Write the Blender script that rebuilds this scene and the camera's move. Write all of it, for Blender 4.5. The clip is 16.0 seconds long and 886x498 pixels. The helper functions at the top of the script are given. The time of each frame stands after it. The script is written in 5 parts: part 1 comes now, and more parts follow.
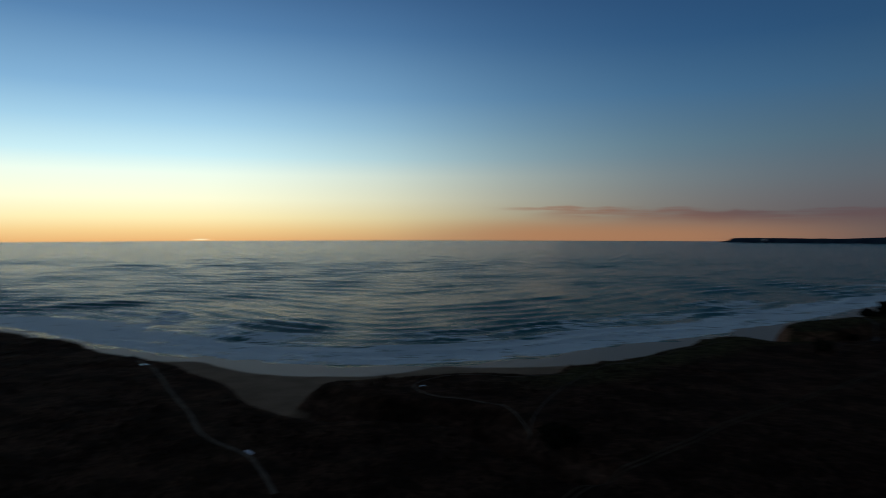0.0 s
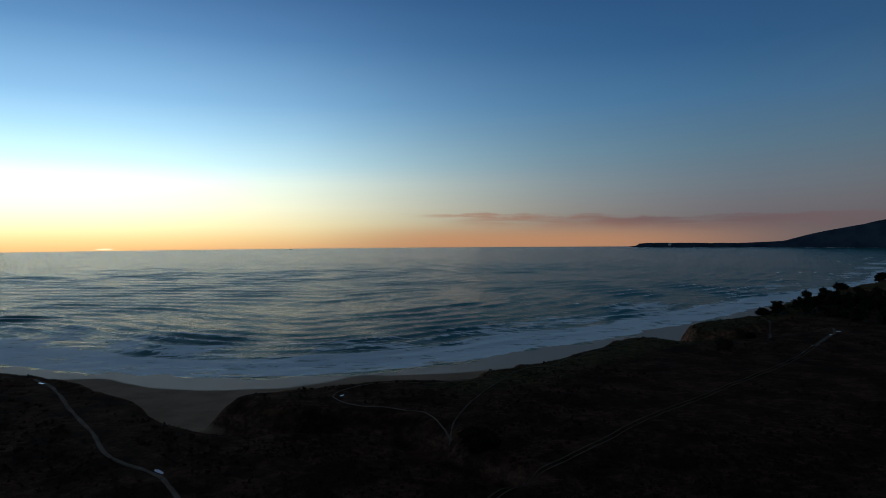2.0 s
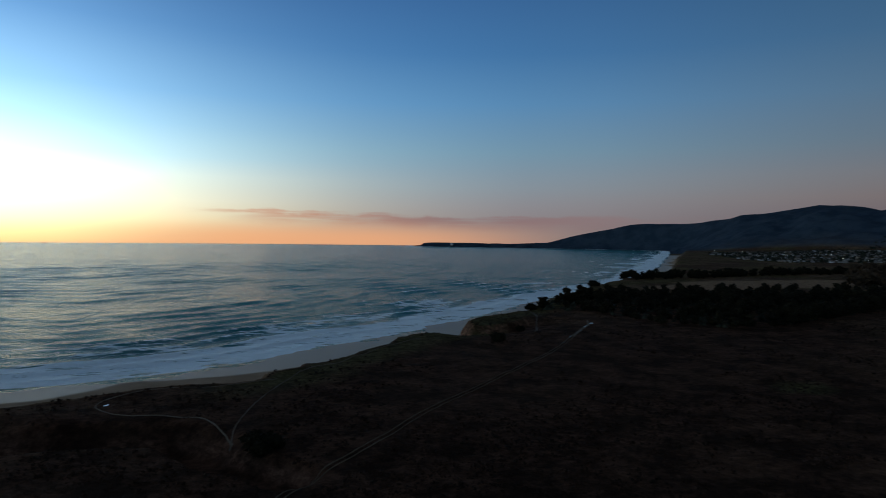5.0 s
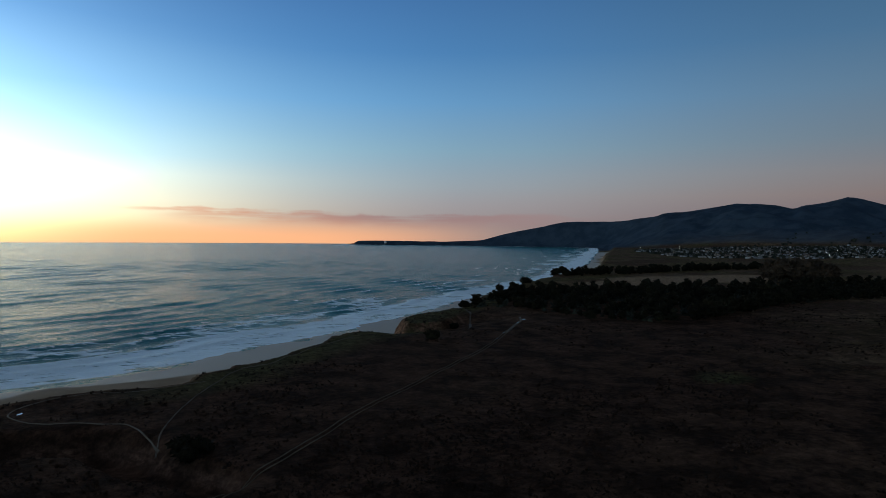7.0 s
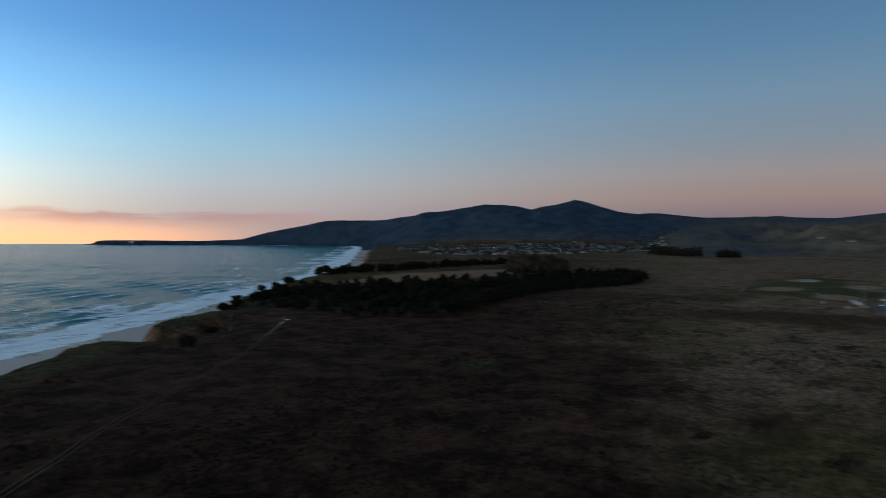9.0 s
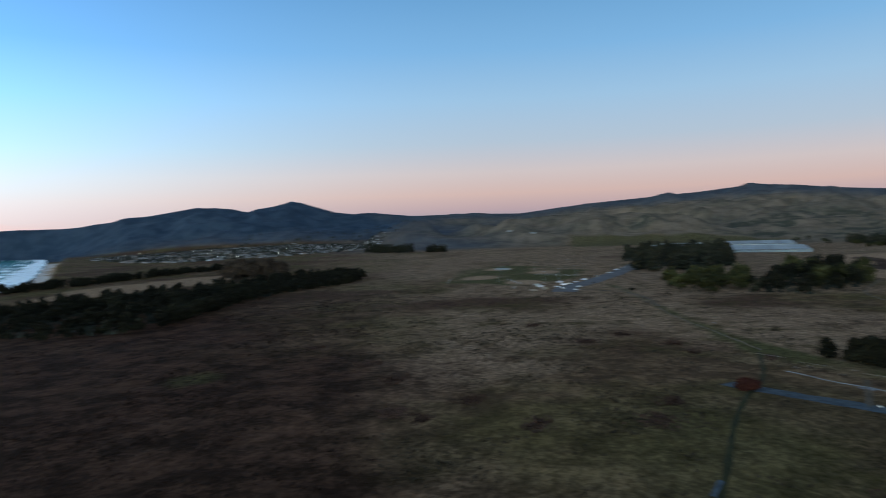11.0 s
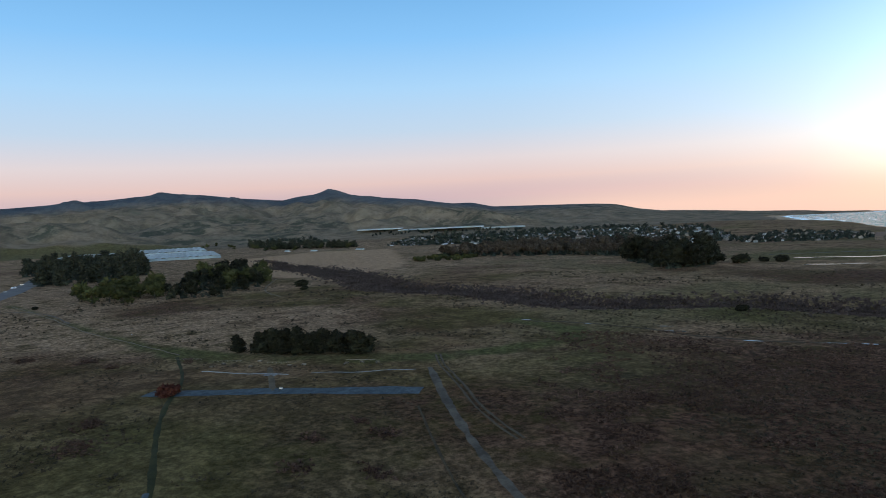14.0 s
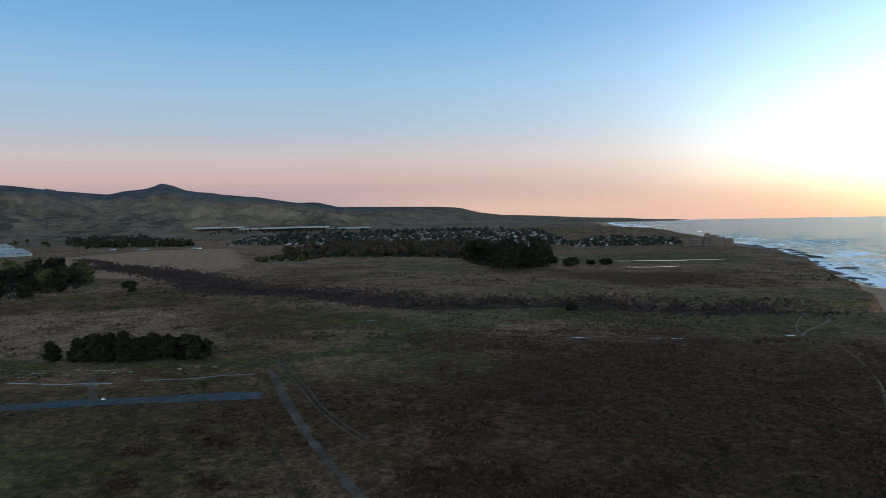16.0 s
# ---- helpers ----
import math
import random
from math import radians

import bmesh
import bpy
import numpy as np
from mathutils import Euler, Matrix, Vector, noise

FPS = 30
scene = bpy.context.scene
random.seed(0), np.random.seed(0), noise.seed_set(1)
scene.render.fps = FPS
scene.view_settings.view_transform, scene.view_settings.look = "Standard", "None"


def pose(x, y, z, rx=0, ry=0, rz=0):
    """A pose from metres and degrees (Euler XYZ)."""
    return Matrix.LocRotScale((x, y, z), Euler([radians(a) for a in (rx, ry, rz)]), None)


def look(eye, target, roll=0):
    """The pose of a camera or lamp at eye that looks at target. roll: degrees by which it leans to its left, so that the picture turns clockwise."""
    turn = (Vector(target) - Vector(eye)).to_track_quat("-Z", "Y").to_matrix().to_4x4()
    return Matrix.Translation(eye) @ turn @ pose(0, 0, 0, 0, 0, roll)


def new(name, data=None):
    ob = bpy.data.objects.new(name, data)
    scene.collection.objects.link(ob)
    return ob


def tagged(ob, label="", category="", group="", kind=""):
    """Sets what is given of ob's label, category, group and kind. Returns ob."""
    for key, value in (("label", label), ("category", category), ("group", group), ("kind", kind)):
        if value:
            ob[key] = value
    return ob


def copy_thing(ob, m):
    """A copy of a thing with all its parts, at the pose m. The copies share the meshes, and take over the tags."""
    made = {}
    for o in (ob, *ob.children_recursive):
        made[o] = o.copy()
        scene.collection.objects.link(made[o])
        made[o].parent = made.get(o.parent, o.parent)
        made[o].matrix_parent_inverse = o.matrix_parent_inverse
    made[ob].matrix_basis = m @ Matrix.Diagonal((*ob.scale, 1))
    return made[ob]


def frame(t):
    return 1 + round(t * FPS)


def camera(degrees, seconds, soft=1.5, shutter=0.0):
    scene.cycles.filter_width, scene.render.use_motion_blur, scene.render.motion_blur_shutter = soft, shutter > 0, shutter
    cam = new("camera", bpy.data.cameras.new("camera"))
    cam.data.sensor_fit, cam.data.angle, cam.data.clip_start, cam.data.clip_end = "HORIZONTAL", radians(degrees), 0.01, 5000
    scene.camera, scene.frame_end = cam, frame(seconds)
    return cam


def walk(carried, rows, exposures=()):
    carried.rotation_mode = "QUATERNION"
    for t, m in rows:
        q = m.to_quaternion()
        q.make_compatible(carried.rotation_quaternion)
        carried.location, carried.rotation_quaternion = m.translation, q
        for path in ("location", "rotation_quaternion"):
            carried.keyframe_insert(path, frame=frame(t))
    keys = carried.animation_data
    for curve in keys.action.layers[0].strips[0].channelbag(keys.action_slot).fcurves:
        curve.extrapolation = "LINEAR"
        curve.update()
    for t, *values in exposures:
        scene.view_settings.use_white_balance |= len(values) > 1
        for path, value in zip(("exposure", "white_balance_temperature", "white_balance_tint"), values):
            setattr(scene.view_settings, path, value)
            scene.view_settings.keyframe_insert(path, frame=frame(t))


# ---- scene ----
import mathutils.bvhtree

# The camera hovers in one place and turns to the right.
cam = camera(67.0, 16.0, soft=0.75, shutter=0.65)
PATH = [
    (0.0, pose(0, 0, 60, 88.36, -0.01, 0.00)),
    (0.5, pose(0, 0, 60, 88.98, 0.62, -7.66)),
    (1.0, pose(0, 0, 60, 89.15, 0.72, -7.31)),
    (1.5, pose(0, 0, 60, 89.01, 0.30, -6.50)),
    (2.0, pose(0, 0, 60, 88.95, 0.42, -6.94)),
    (2.5, pose(0, 0, 60, 88.66, -0.45, -13.42)),
    (3.0, pose(0, 0, 60, 88.51, -0.88, -16.34)),
    (3.5, pose(0, 0, 60, 88.61, -1.16, -20.42)),
    (4.0, pose(0, 0, 60, 88.94, -0.79, -22.84)),
    (4.5, pose(0, 0, 60, 88.88, -0.66, -22.60)),
    (5.0, pose(0, 0, 60, 88.82, -0.74, -24.91)),
    (7.5, pose(0, 0, 60, 88.71, -0.53, -30.68)),
    (8.0, pose(0, 0, 60, 88.70, -0.57, -31.18)),
    (8.5, pose(0, 0, 60, 88.74, -0.61, -40.73)),
    (11.0, pose(0, 0, 60, 88.61, 1.80, -74.37)),
    (11.5, pose(0, 0, 60, 88.50, 2.40, -83.59)),
    (12.0, pose(0, 0, 60, 88.33, 2.37, -90.56)),
    (12.5, pose(0, 0, 60, 88.13, 2.45, -101.91)),
    (13.0, pose(0, 0, 60, 87.66, 2.80, -114.58)),
    (13.5, pose(0, 0, 60, 87.45, 2.51, -120.47)),
    (14.0, pose(0, 0, 60, 87.41, 2.73, -121.75)),
    (14.5, pose(0, 0, 60, 87.33, 2.28, -125.56)),
    (15.0, pose(0, 0, 60, 87.00, 1.67, -134.11)),
    (15.5, pose(0, 0, 60, 87.05, 1.36, -136.00)),
    (16.0, pose(0, 0, 60, 87.04, 1.41, -134.87)),
]
walk(cam, PATH, exposures=[(0.0, -2.95, 5950, 10), (1.0, -2.6, 5850, 10), (2.5, -2.6, 5900, 10), (3.5, -2.02, 5950, 10), (5.0, -1.88, 6100, 10), (7.5, -1.40, 6350, 10), (8.7, -1.1, 6450, 10),
                            (10.8, 0.0, 6450, 10), (12.0, 0.25, 6350, 10), (13.5, 0.4, 6350, 10), (14.5, 0.3, 6350, 10), (16.0, 0.0, 6350, 10)])


# ---- sky and sun ----
def ramp_node(nt, stops, fac, smooth=False):
    n = nt.nodes.new("ShaderNodeValToRGB")
    n.color_ramp.interpolation = "B_SPLINE" if smooth else "LINEAR"
    el = n.color_ramp.elements
    while len(el) > 1:
        el.remove(el[-1])
    el[0].position, el[0].color = stops[0][0], (*stops[0][1], 1)
    for p, c in stops[1:]:
        e = el.new(p)
        e.color = (*c, 1)
    nt.links.new(fac, n.inputs[0])
    return n.outputs[0]


def maths(nt, op, a, b=None, clamp=False):
    n = nt.nodes.new("ShaderNodeMath")
    n.operation, n.use_clamp = op, clamp
    for i, s in enumerate((a, b)):
        if s is None:
            continue
        if isinstance(s, (int, float)):
            n.inputs[i].default_value = s
        else:
            nt.links.new(s, n.inputs[i])
    return n.outputs[0]


def mapped(nt, value, a, b, c=0.0, d=1.0, smooth=True):
    n = nt.nodes.new("ShaderNodeMapRange")
    n.interpolation_type = "SMOOTHSTEP" if smooth else "LINEAR"
    nt.links.new(value, n.inputs[0])
    for i, s in enumerate((a, b, c, d)):
        n.inputs[1 + i].default_value = s
    return n.outputs[0]


def mixed(nt, fac, a, b, blend="MIX"):
    n = nt.nodes.new("ShaderNodeMix")
    n.data_type, n.blend_type = "RGBA", blend
    for sock, s in ((n.inputs[0], fac), (n.inputs[6], a), (n.inputs[7], b)):
        if isinstance(s, (int, float)):
            sock.default_value = s
        elif isinstance(s, tuple):
            sock.default_value = (*s, 1)
        else:
            nt.links.new(s, sock)
    return n.outputs[2]


def build_sky():
    w = bpy.data.worlds.new("dusk_sky")
    scene.world = w
    w.use_nodes = True
    nt = w.node_tree
    nt.nodes.clear()
    tc = nt.nodes.new("ShaderNodeTexCoord")
    sep = nt.nodes.new("ShaderNodeSeparateXYZ")
    nt.links.new(tc.outputs["Generated"], sep.inputs[0])
    elev = maths(nt, "MULTIPLY", maths(nt, "ARCSINE", sep.outputs[2]), 180 / math.pi)
    az = maths(nt, "MULTIPLY", maths(nt, "ARCTAN2", sep.outputs[0], sep.outputs[1]), 180 / math.pi)
    fac = mapped(nt, elev, -2, 34, smooth=False)

    def at(e):
        return (e + 2) / 36

    glow = ramp_node(nt, [(at(-1.2), (6.8, 3.2, 1.0)), (at(0.0), (8.2, 5.4, 2.1)), (at(1.0), (8.9, 7.3, 3.6)), (at(2.5), (8.9, 8.4, 5.4)),
                          (at(4.5), (7.8, 8.4, 6.6)), (at(6), (5.4, 7.2, 7.0)), (at(8.5), (3.4, 5.3, 6.2)), (at(11), (2.1, 3.7, 5.1)),
                          (at(16), (0.9, 1.9, 3.25)), (at(20), (0.45, 1.05, 2.1)), (at(26), (0.24, 0.5, 0.9)), (at(33), (0.30, 0.36, 0.45))], fac)
    north = ramp_node(nt, [(at(-1.2), (1.1, 0.78, 0.72)), (at(0.5), (1.08, 0.84, 0.8)), (at(2.5), (1.0, 0.98, 1.04)), (at(4), (0.9, 1.1, 1.24)), (at(7), (0.66, 1.16, 1.5)),
                           (at(11), (0.38, 0.98, 1.72)), (at(15), (0.21, 0.66, 1.4)), (at(20), (0.16, 0.48, 1.12)), (at(26), (0.2, 0.36, 0.66)), (at(33), (0.29, 0.35, 0.44))], fac)
    east = ramp_node(nt, [(at(-1), (0.13, 0.20, 0.30)), (at(0.8), (0.23, 0.25, 0.33)), (at(1.8), (0.43, 0.32, 0.36)), (at(3.2), (0.59, 0.42, 0.39)), (at(5), (0.58, 0.50, 0.50)), (at(7.5), (0.42, 0.51, 0.61)), (at(11), (0.32, 0.51, 0.70)), (at(15), (0.20, 0.43, 0.70)), (at(20), (0.13, 0.33, 0.59)),
                          (at(26), (0.17, 0.32, 0.54)), (at(33), (0.26, 0.34, 0.43))], fac)

    def turn(a):
        return ((a + 180) % 360) / 360

    heading = maths(nt, "DIVIDE", maths(nt, "ADD", az, 180), 360)
    sunness = ramp_node(nt, [(turn(a), (v,) * 3) for a, v in ((-179.9, 0.25), (-140, 0.45), (-90, 0.55), (-45, 0.85), (-20, 1), (-5, 0.6), (6, 0.26), (18, 0.06), (32, 0), (150, 0),
                                                              (162, 0.03), (170, 0.1), (179.9, 0.25))], heading, True)
    nearness = ramp_node(nt, [(turn(a), (v,) * 3) for a, v in ((-179.9, 1), (-20, 1), (20, 1), (38, 0.66), (52, 0.28), (66, 0.07), (80, 0), (150, 0), (165, 0.2), (179.9, 0.6))], heading, True)
    south = ramp_node(nt, [(at(-1.5), (0.80, 0.42, 0.30)), (at(-0.6), (0.98, 0.52, 0.34)), (at(0.6), (1.12, 0.74, 0.46)), (at(2.2), (1.25, 1.0, 0.72)), (at(4.5), (1.22, 1.2, 1.08)), (at(7.5), (1.05, 1.2, 1.28)),
                           (at(11), (0.76, 0.98, 1.22)), (at(15), (0.52, 0.72, 1.02)), (at(20), (0.34, 0.51, 0.82)), (at(26), (0.34, 0.44, 0.68)), (at(33), (0.32, 0.38, 0.52))], fac)
    southness = ramp_node(nt, [(turn(a), (v,) * 3) for a, v in ((-179.9, 1), (-150, 1), (-110, 0), (126, 0), (136, 0.06), (144, 0.12), (152, 0.30), (160, 0.62), (168, 0.95), (179.9, 1))], heading, True)
    col = mixed(nt, sunness, mixed(nt, southness, mixed(nt, nearness, east, north), south), glow)
    # a thin bank of smoke and cloud low over the bay
    def streak(sx, sy, lo, hi, seed):
        comb = nt.nodes.new("ShaderNodeCombineXYZ")
        nt.links.new(maths(nt, "MULTIPLY", az, sx), comb.inputs[0])
        nt.links.new(maths(nt, "MULTIPLY", elev, sy), comb.inputs[1])
        comb.inputs[2].default_value = seed
        nz = nt.nodes.new("ShaderNodeTexNoise")
        nz.inputs["Scale"].default_value, nz.inputs["Detail"].default_value, nz.inputs["Roughness"].default_value = 1.0, 5, 0.55
        nt.links.new(comb.outputs[0], nz.inputs["Vector"])
        return mapped(nt, nz.outputs[0], lo, hi)

    def bank(line, slope, thick, soft, az0, az1, az2, az3):
        # a long flat bank whose middle sinks slowly to the right
        mid = maths(nt, "ADD", elev, maths(nt, "MULTIPLY", maths(nt, "SUBTRACT", az, 8.0), slope))
        off = maths(nt, "ADD", mid, maths(nt, "MULTIPLY", streak(0.22, 0.3, 0.3, 0.7, 7.0), 0.35))
        up = mapped(nt, off, line + 0.175 + thick, line + 0.175 + thick * 0.35)
        down = mapped(nt, off, line + 0.175 - thick - soft, line + 0.175 - thick * 0.35)
        ends = maths(nt, "MULTIPLY", mapped(nt, az, az0, az1), mapped(nt, az, az3, az2))
        return maths(nt, "MULTIPLY", maths(nt, "MULTIPLY", up, down), ends)

    band = maths(nt, "MULTIPLY", bank(1.35, 0.002, 0.42, 0.35, 6, 13, 28, 48), streak(0.10, 1.9, 0.30, 0.58, 1.0))
    wisp = maths(nt, "MULTIPLY", bank(1.75, 0.010, 0.30, 0.2, 3, 9, 16, 25), streak(0.16, 2.4, 0.40, 0.62, 3.0))
    haze = maths(nt, "MULTIPLY", bank(1.2, 0.004, 0.7, 0.4, 12, 24, 40, 62), streak(0.06, 0.9, 0.30, 0.62, 5.0))
    smoke = mixed(nt, mapped(nt, az, 6, 28), (2.3, 1.05, 0.6), (0.95, 0.58, 0.56))
    col = mixed(nt, maths(nt, "MULTIPLY", haze, 0.45), col, smoke)
    col = mixed(nt, maths(nt, "MULTIPLY", band, 0.75), col, smoke)
    col = mixed(nt, maths(nt, "MULTIPLY", wisp, 0.6), col, smoke)
    low = maths(nt, "MULTIPLY", mapped(nt, elev, 1.5, -0.5), maths(nt, "MULTIPLY", mapped(nt, az, -6, 9), mapped(nt, az, 40, 18)))
    col = mixed(nt, maths(nt, "MULTIPLY", low, 0.66), col, (3.6, 1.6, 0.65))
    rim = maths(nt, "MULTIPLY", mapped(nt, elev, 3.0, 0.2), maths(nt, "MULTIPLY", mapped(nt, az, 110, 138), mapped(nt, az, 176, 156)))
    col = mixed(nt, maths(nt, "MULTIPLY", rim, 0.7), col, (0.95, 0.60, 0.44))
    # the last sliver of the sun
    dx = maths(nt, "DIVIDE", maths(nt, "ADD", az, 19.9), 0.7)
    dy = maths(nt, "DIVIDE", maths(nt, "ADD", elev, 0.78), 0.07)
    spot = mapped(nt, maths(nt, "ADD", maths(nt, "MULTIPLY", dx, dx), maths(nt, "MULTIPLY", dy, dy)), 1.0, 0.3)
    col = mixed(nt, spot, col, (9.0, 7.0, 4.0))
    bg = nt.nodes.new("ShaderNodeBackground")
    nt.links.new(col, bg.inputs[0])
    bg.inputs[1].default_value = 1.0
    out = nt.nodes.new("ShaderNodeOutputWorld")
    nt.links.new(bg.outputs[0], out.inputs[0])


build_sky()
SUN_AZ, SUN_EL = radians(-20), radians(4.0)
sun = new("sun", bpy.data.lights.new("sun", "SUN"))
sun.data.energy, sun.data.angle, sun.data.color = 0.5, radians(60), (1.0, 0.68, 0.42)
sun.matrix_world = look((math.sin(SUN_AZ) * 100, math.cos(SUN_AZ) * 100, math.tan(SUN_EL) * 100), (0, 0, 0))


# ---- materials ----
def material(name, build):
    m = bpy.data.materials.new(name)
    m.use_nodes = True
    nt = m.node_tree
    bsdf = nt.nodes["Principled BSDF"]
    build(nt, bsdf)
    return m


def noise_tex(nt, scale, detail=5.0, rough=0.6, space="Object", stretch=None):
    tc = nt.nodes.new("ShaderNodeTexCoord")
    n = nt.nodes.new("ShaderNodeTexNoise")
    n.inputs["Scale"].default_value, n.inputs["Detail"].default_value, n.inputs["Roughness"].default_value = scale, detail, rough
    src = tc.outputs[space]
    if stretch:
        mp = nt.nodes.new("ShaderNodeMapping")
        mp.inputs["Scale"].default_value = stretch
        nt.links.new(src, mp.inputs[0])
        src = mp.outputs[0]
    nt.links.new(src, n.inputs["Vector"])
    return n.outputs[0]


def bump(nt, bsdf, height, strength, distance):
    b = nt.nodes.new("ShaderNodeBump")
    b.inputs["Strength"].default_value, b.inputs["Distance"].default_value = strength, distance
    nt.links.new(height, b.inputs["Height"])
    nt.links.new(b.outputs[0], bsdf.inputs["Normal"])


def attr(nt, name):
    n = nt.nodes.new("ShaderNodeAttribute")
    n.attribute_name = name
    return n.outputs["Fac"]


def two_tone(name, a, b, scale, rough=0.85, relief=0.0, metal=0.0, fine=None, island=False, spread=0.35):
    """A surface of two colours mottled at two scales, with relief; pieces differ a little."""
    def build(nt, bsdf):
        big = noise_tex(nt, scale)
        small = noise_tex(nt, fine or scale * 7, 4)
        f = maths(nt, "ADD", maths(nt, "MULTIPLY", big, 0.65), maths(nt, "MULTIPLY", small, 0.35))
        c = mixed(nt, mapped(nt, f, 0.36, 0.64), a, b)
        if island:
            g = nt.nodes.new("ShaderNodeNewGeometry")
            r = g.outputs["Random Per Island"]
        else:
            r = nt.nodes.new("ShaderNodeObjectInfo").outputs["Random"]
        v = mapped(nt, r, 0, 1, 1 - spread, 1 + spread, smooth=False)
        hs = nt.nodes.new("ShaderNodeHueSaturation")
        nt.links.new(v, hs.inputs["Value"])
        nt.links.new(c, hs.inputs["Color"])
        nt.links.new(hs.outputs[0], bsdf.inputs["Base Color"])
        bsdf.inputs["Roughness"].default_value, bsdf.inputs["Metallic"].default_value = rough, metal
        bsdf.inputs["Specular IOR Level"].default_value = 0.08 if rough >= 0.8 else 0.5
        if relief:
            bump(nt, bsdf, small, 0.6, relief)
    return material(name, build)


def ground_build(nt, bsdf):
    big, mid, fine, grain = noise_tex(nt, 0.008, 6), noise_tex(nt, 0.05, 6, 0.65), noise_tex(nt, 0.4, 5, 0.7), noise_tex(nt, 1.7, 4, 0.7)
    dry = mixed(nt, mapped(nt, mid, 0.4, 0.62), (0.058, 0.038, 0.022), (0.112, 0.074, 0.042))
    green = mixed(nt, mapped(nt, mid, 0.38, 0.62), (0.044, 0.035, 0.014), (0.078, 0.062, 0.026))
    c = mixed(nt, mapped(nt, big, 0.42, 0.58), dry, green)
    c = mixed(nt, maths(nt, "MULTIPLY", attr(nt, "scrub"), mapped(nt, mid, 0.32, 0.56)), c, mixed(nt, mapped(nt, fine, 0.4, 0.6), (0.029, 0.016, 0.011), (0.068, 0.038, 0.024)))
    # red-brown scrub ground, darkened by bearing to imitate backlit, underexposed land
    c = mixed(nt, maths(nt, "MULTIPLY", attr(nt, "shaded_moor"), mapped(nt, big, 0.2, 0.5, 0.6, 1.0)), c, mixed(nt, mapped(nt, mid, 0.38, 0.62), (0.017, 0.0092, 0.0064), (0.052, 0.028, 0.018)))
    c = mixed(nt, maths(nt, "MULTIPLY", attr(nt, "meadow"), mapped(nt, mid, 0.3, 0.58)), c, mixed(nt, mapped(nt, fine, 0.35, 0.65), (0.122, 0.084, 0.052), (0.200, 0.140, 0.092)))
    c = mixed(nt, maths(nt, "MULTIPLY", attr(nt, "grass"), mapped(nt, mid, 0.2, 0.5)), c, mixed(nt, mapped(nt, fine, 0.3, 0.7), (0.040, 0.042, 0.016), (0.066, 0.064, 0.027)))
    c = mixed(nt, attr(nt, "field"), c, mixed(nt, mapped(nt, fine, 0.3, 0.7), (0.195, 0.132, 0.082), (0.245, 0.168, 0.108)))
    hill = mixed(nt, mapped(nt, noise_tex(nt, 0.006, 7, 0.6), 0.38, 0.64), (0.118, 0.096, 0.070), (0.082, 0.072, 0.054))
    hill = mixed(nt, 1.0, hill, mapped(nt, noise_tex(nt, 0.018, 7, 0.75), 0.38, 0.62, 1.25, 0.72), "MULTIPLY")
    # dark trees in the folds, spread wider to paint in the relief's shading
    hill = mixed(nt, maths(nt, "MULTIPLY", attr(nt, "wooded_shade"), mapped(nt, noise_tex(nt, 0.012, 7, 0.72), 0.48, 0.58)), hill, (0.040, 0.043, 0.032))
    c = mixed(nt, attr(nt, "hill"), c, hill)
    # the blue haze of distance is mixed into these wooded hills' base colour
    hazed_forest = mixed(nt, mapped(nt, noise_tex(nt, 0.011, 7, 0.65), 0.38, 0.62), (0.020, 0.036, 0.058), (0.034, 0.055, 0.080))
    c = mixed(nt, attr(nt, "hazed_forest"), c, hazed_forest)
    rock = mixed(nt, mapped(nt, noise_tex(nt, 0.25, 6, 0.6, stretch=(1, 1, 3)), 0.35, 0.65), (0.06, 0.032, 0.021), (0.19, 0.105, 0.068))
    c = mixed(nt, attr(nt, "cliff"), c, rock)
    sand = mixed(nt, mapped(nt, mid, 0.35, 0.65), (0.20, 0.148, 0.100), (0.265, 0.198, 0.138))
    # wet sand is paler than dry: its sky sheen is painted into the colour
    sand = mixed(nt, attr(nt, "wet"), sand, (0.30, 0.245, 0.185))
    c = mixed(nt, attr(nt, "sand"), c, sand)
    rough_land = maths(nt, "ADD", maths(nt, "MULTIPLY", fine, 0.55), maths(nt, "MULTIPLY", grain, 0.45))
    shade = mapped(nt, rough_land, 0.36, 0.64, 0.66, 1.3)
    shade = maths(nt, "MULTIPLY", shade, mapped(nt, noise_tex(nt, 0.13, 5, 0.7), 0.36, 0.62, 1.28, 0.78))
    shade = mixed(nt, attr(nt, "hill"), shade, (1.0, 1.0, 1.0))
    c = mixed(nt, maths(nt, "SUBTRACT", 1.0, attr(nt, "sand")), c, mixed(nt, 1.0, c, shade, "MULTIPLY"))
    nt.links.new(c, bsdf.inputs["Base Color"])
    nt.links.new(mapped(nt, attr(nt, "wet"), 0.2, 0.9, 0.95, 0.5), bsdf.inputs["Roughness"])
    nt.links.new(mapped(nt, attr(nt, "wet"), 0.0, 0.6, 0.02, 0.25), bsdf.inputs["Specular IOR Level"])
    b = nt.nodes.new("ShaderNodeBump")
    b.inputs["Distance"].default_value = 1.2
    nt.links.new(mapped(nt, attr(nt, "sand"), 0, 1, 0.9, 0.03), b.inputs["Strength"])
    nt.links.new(rough_land, b.inputs["Height"])
    nt.links.new(b.outputs[0], bsdf.inputs["Normal"])


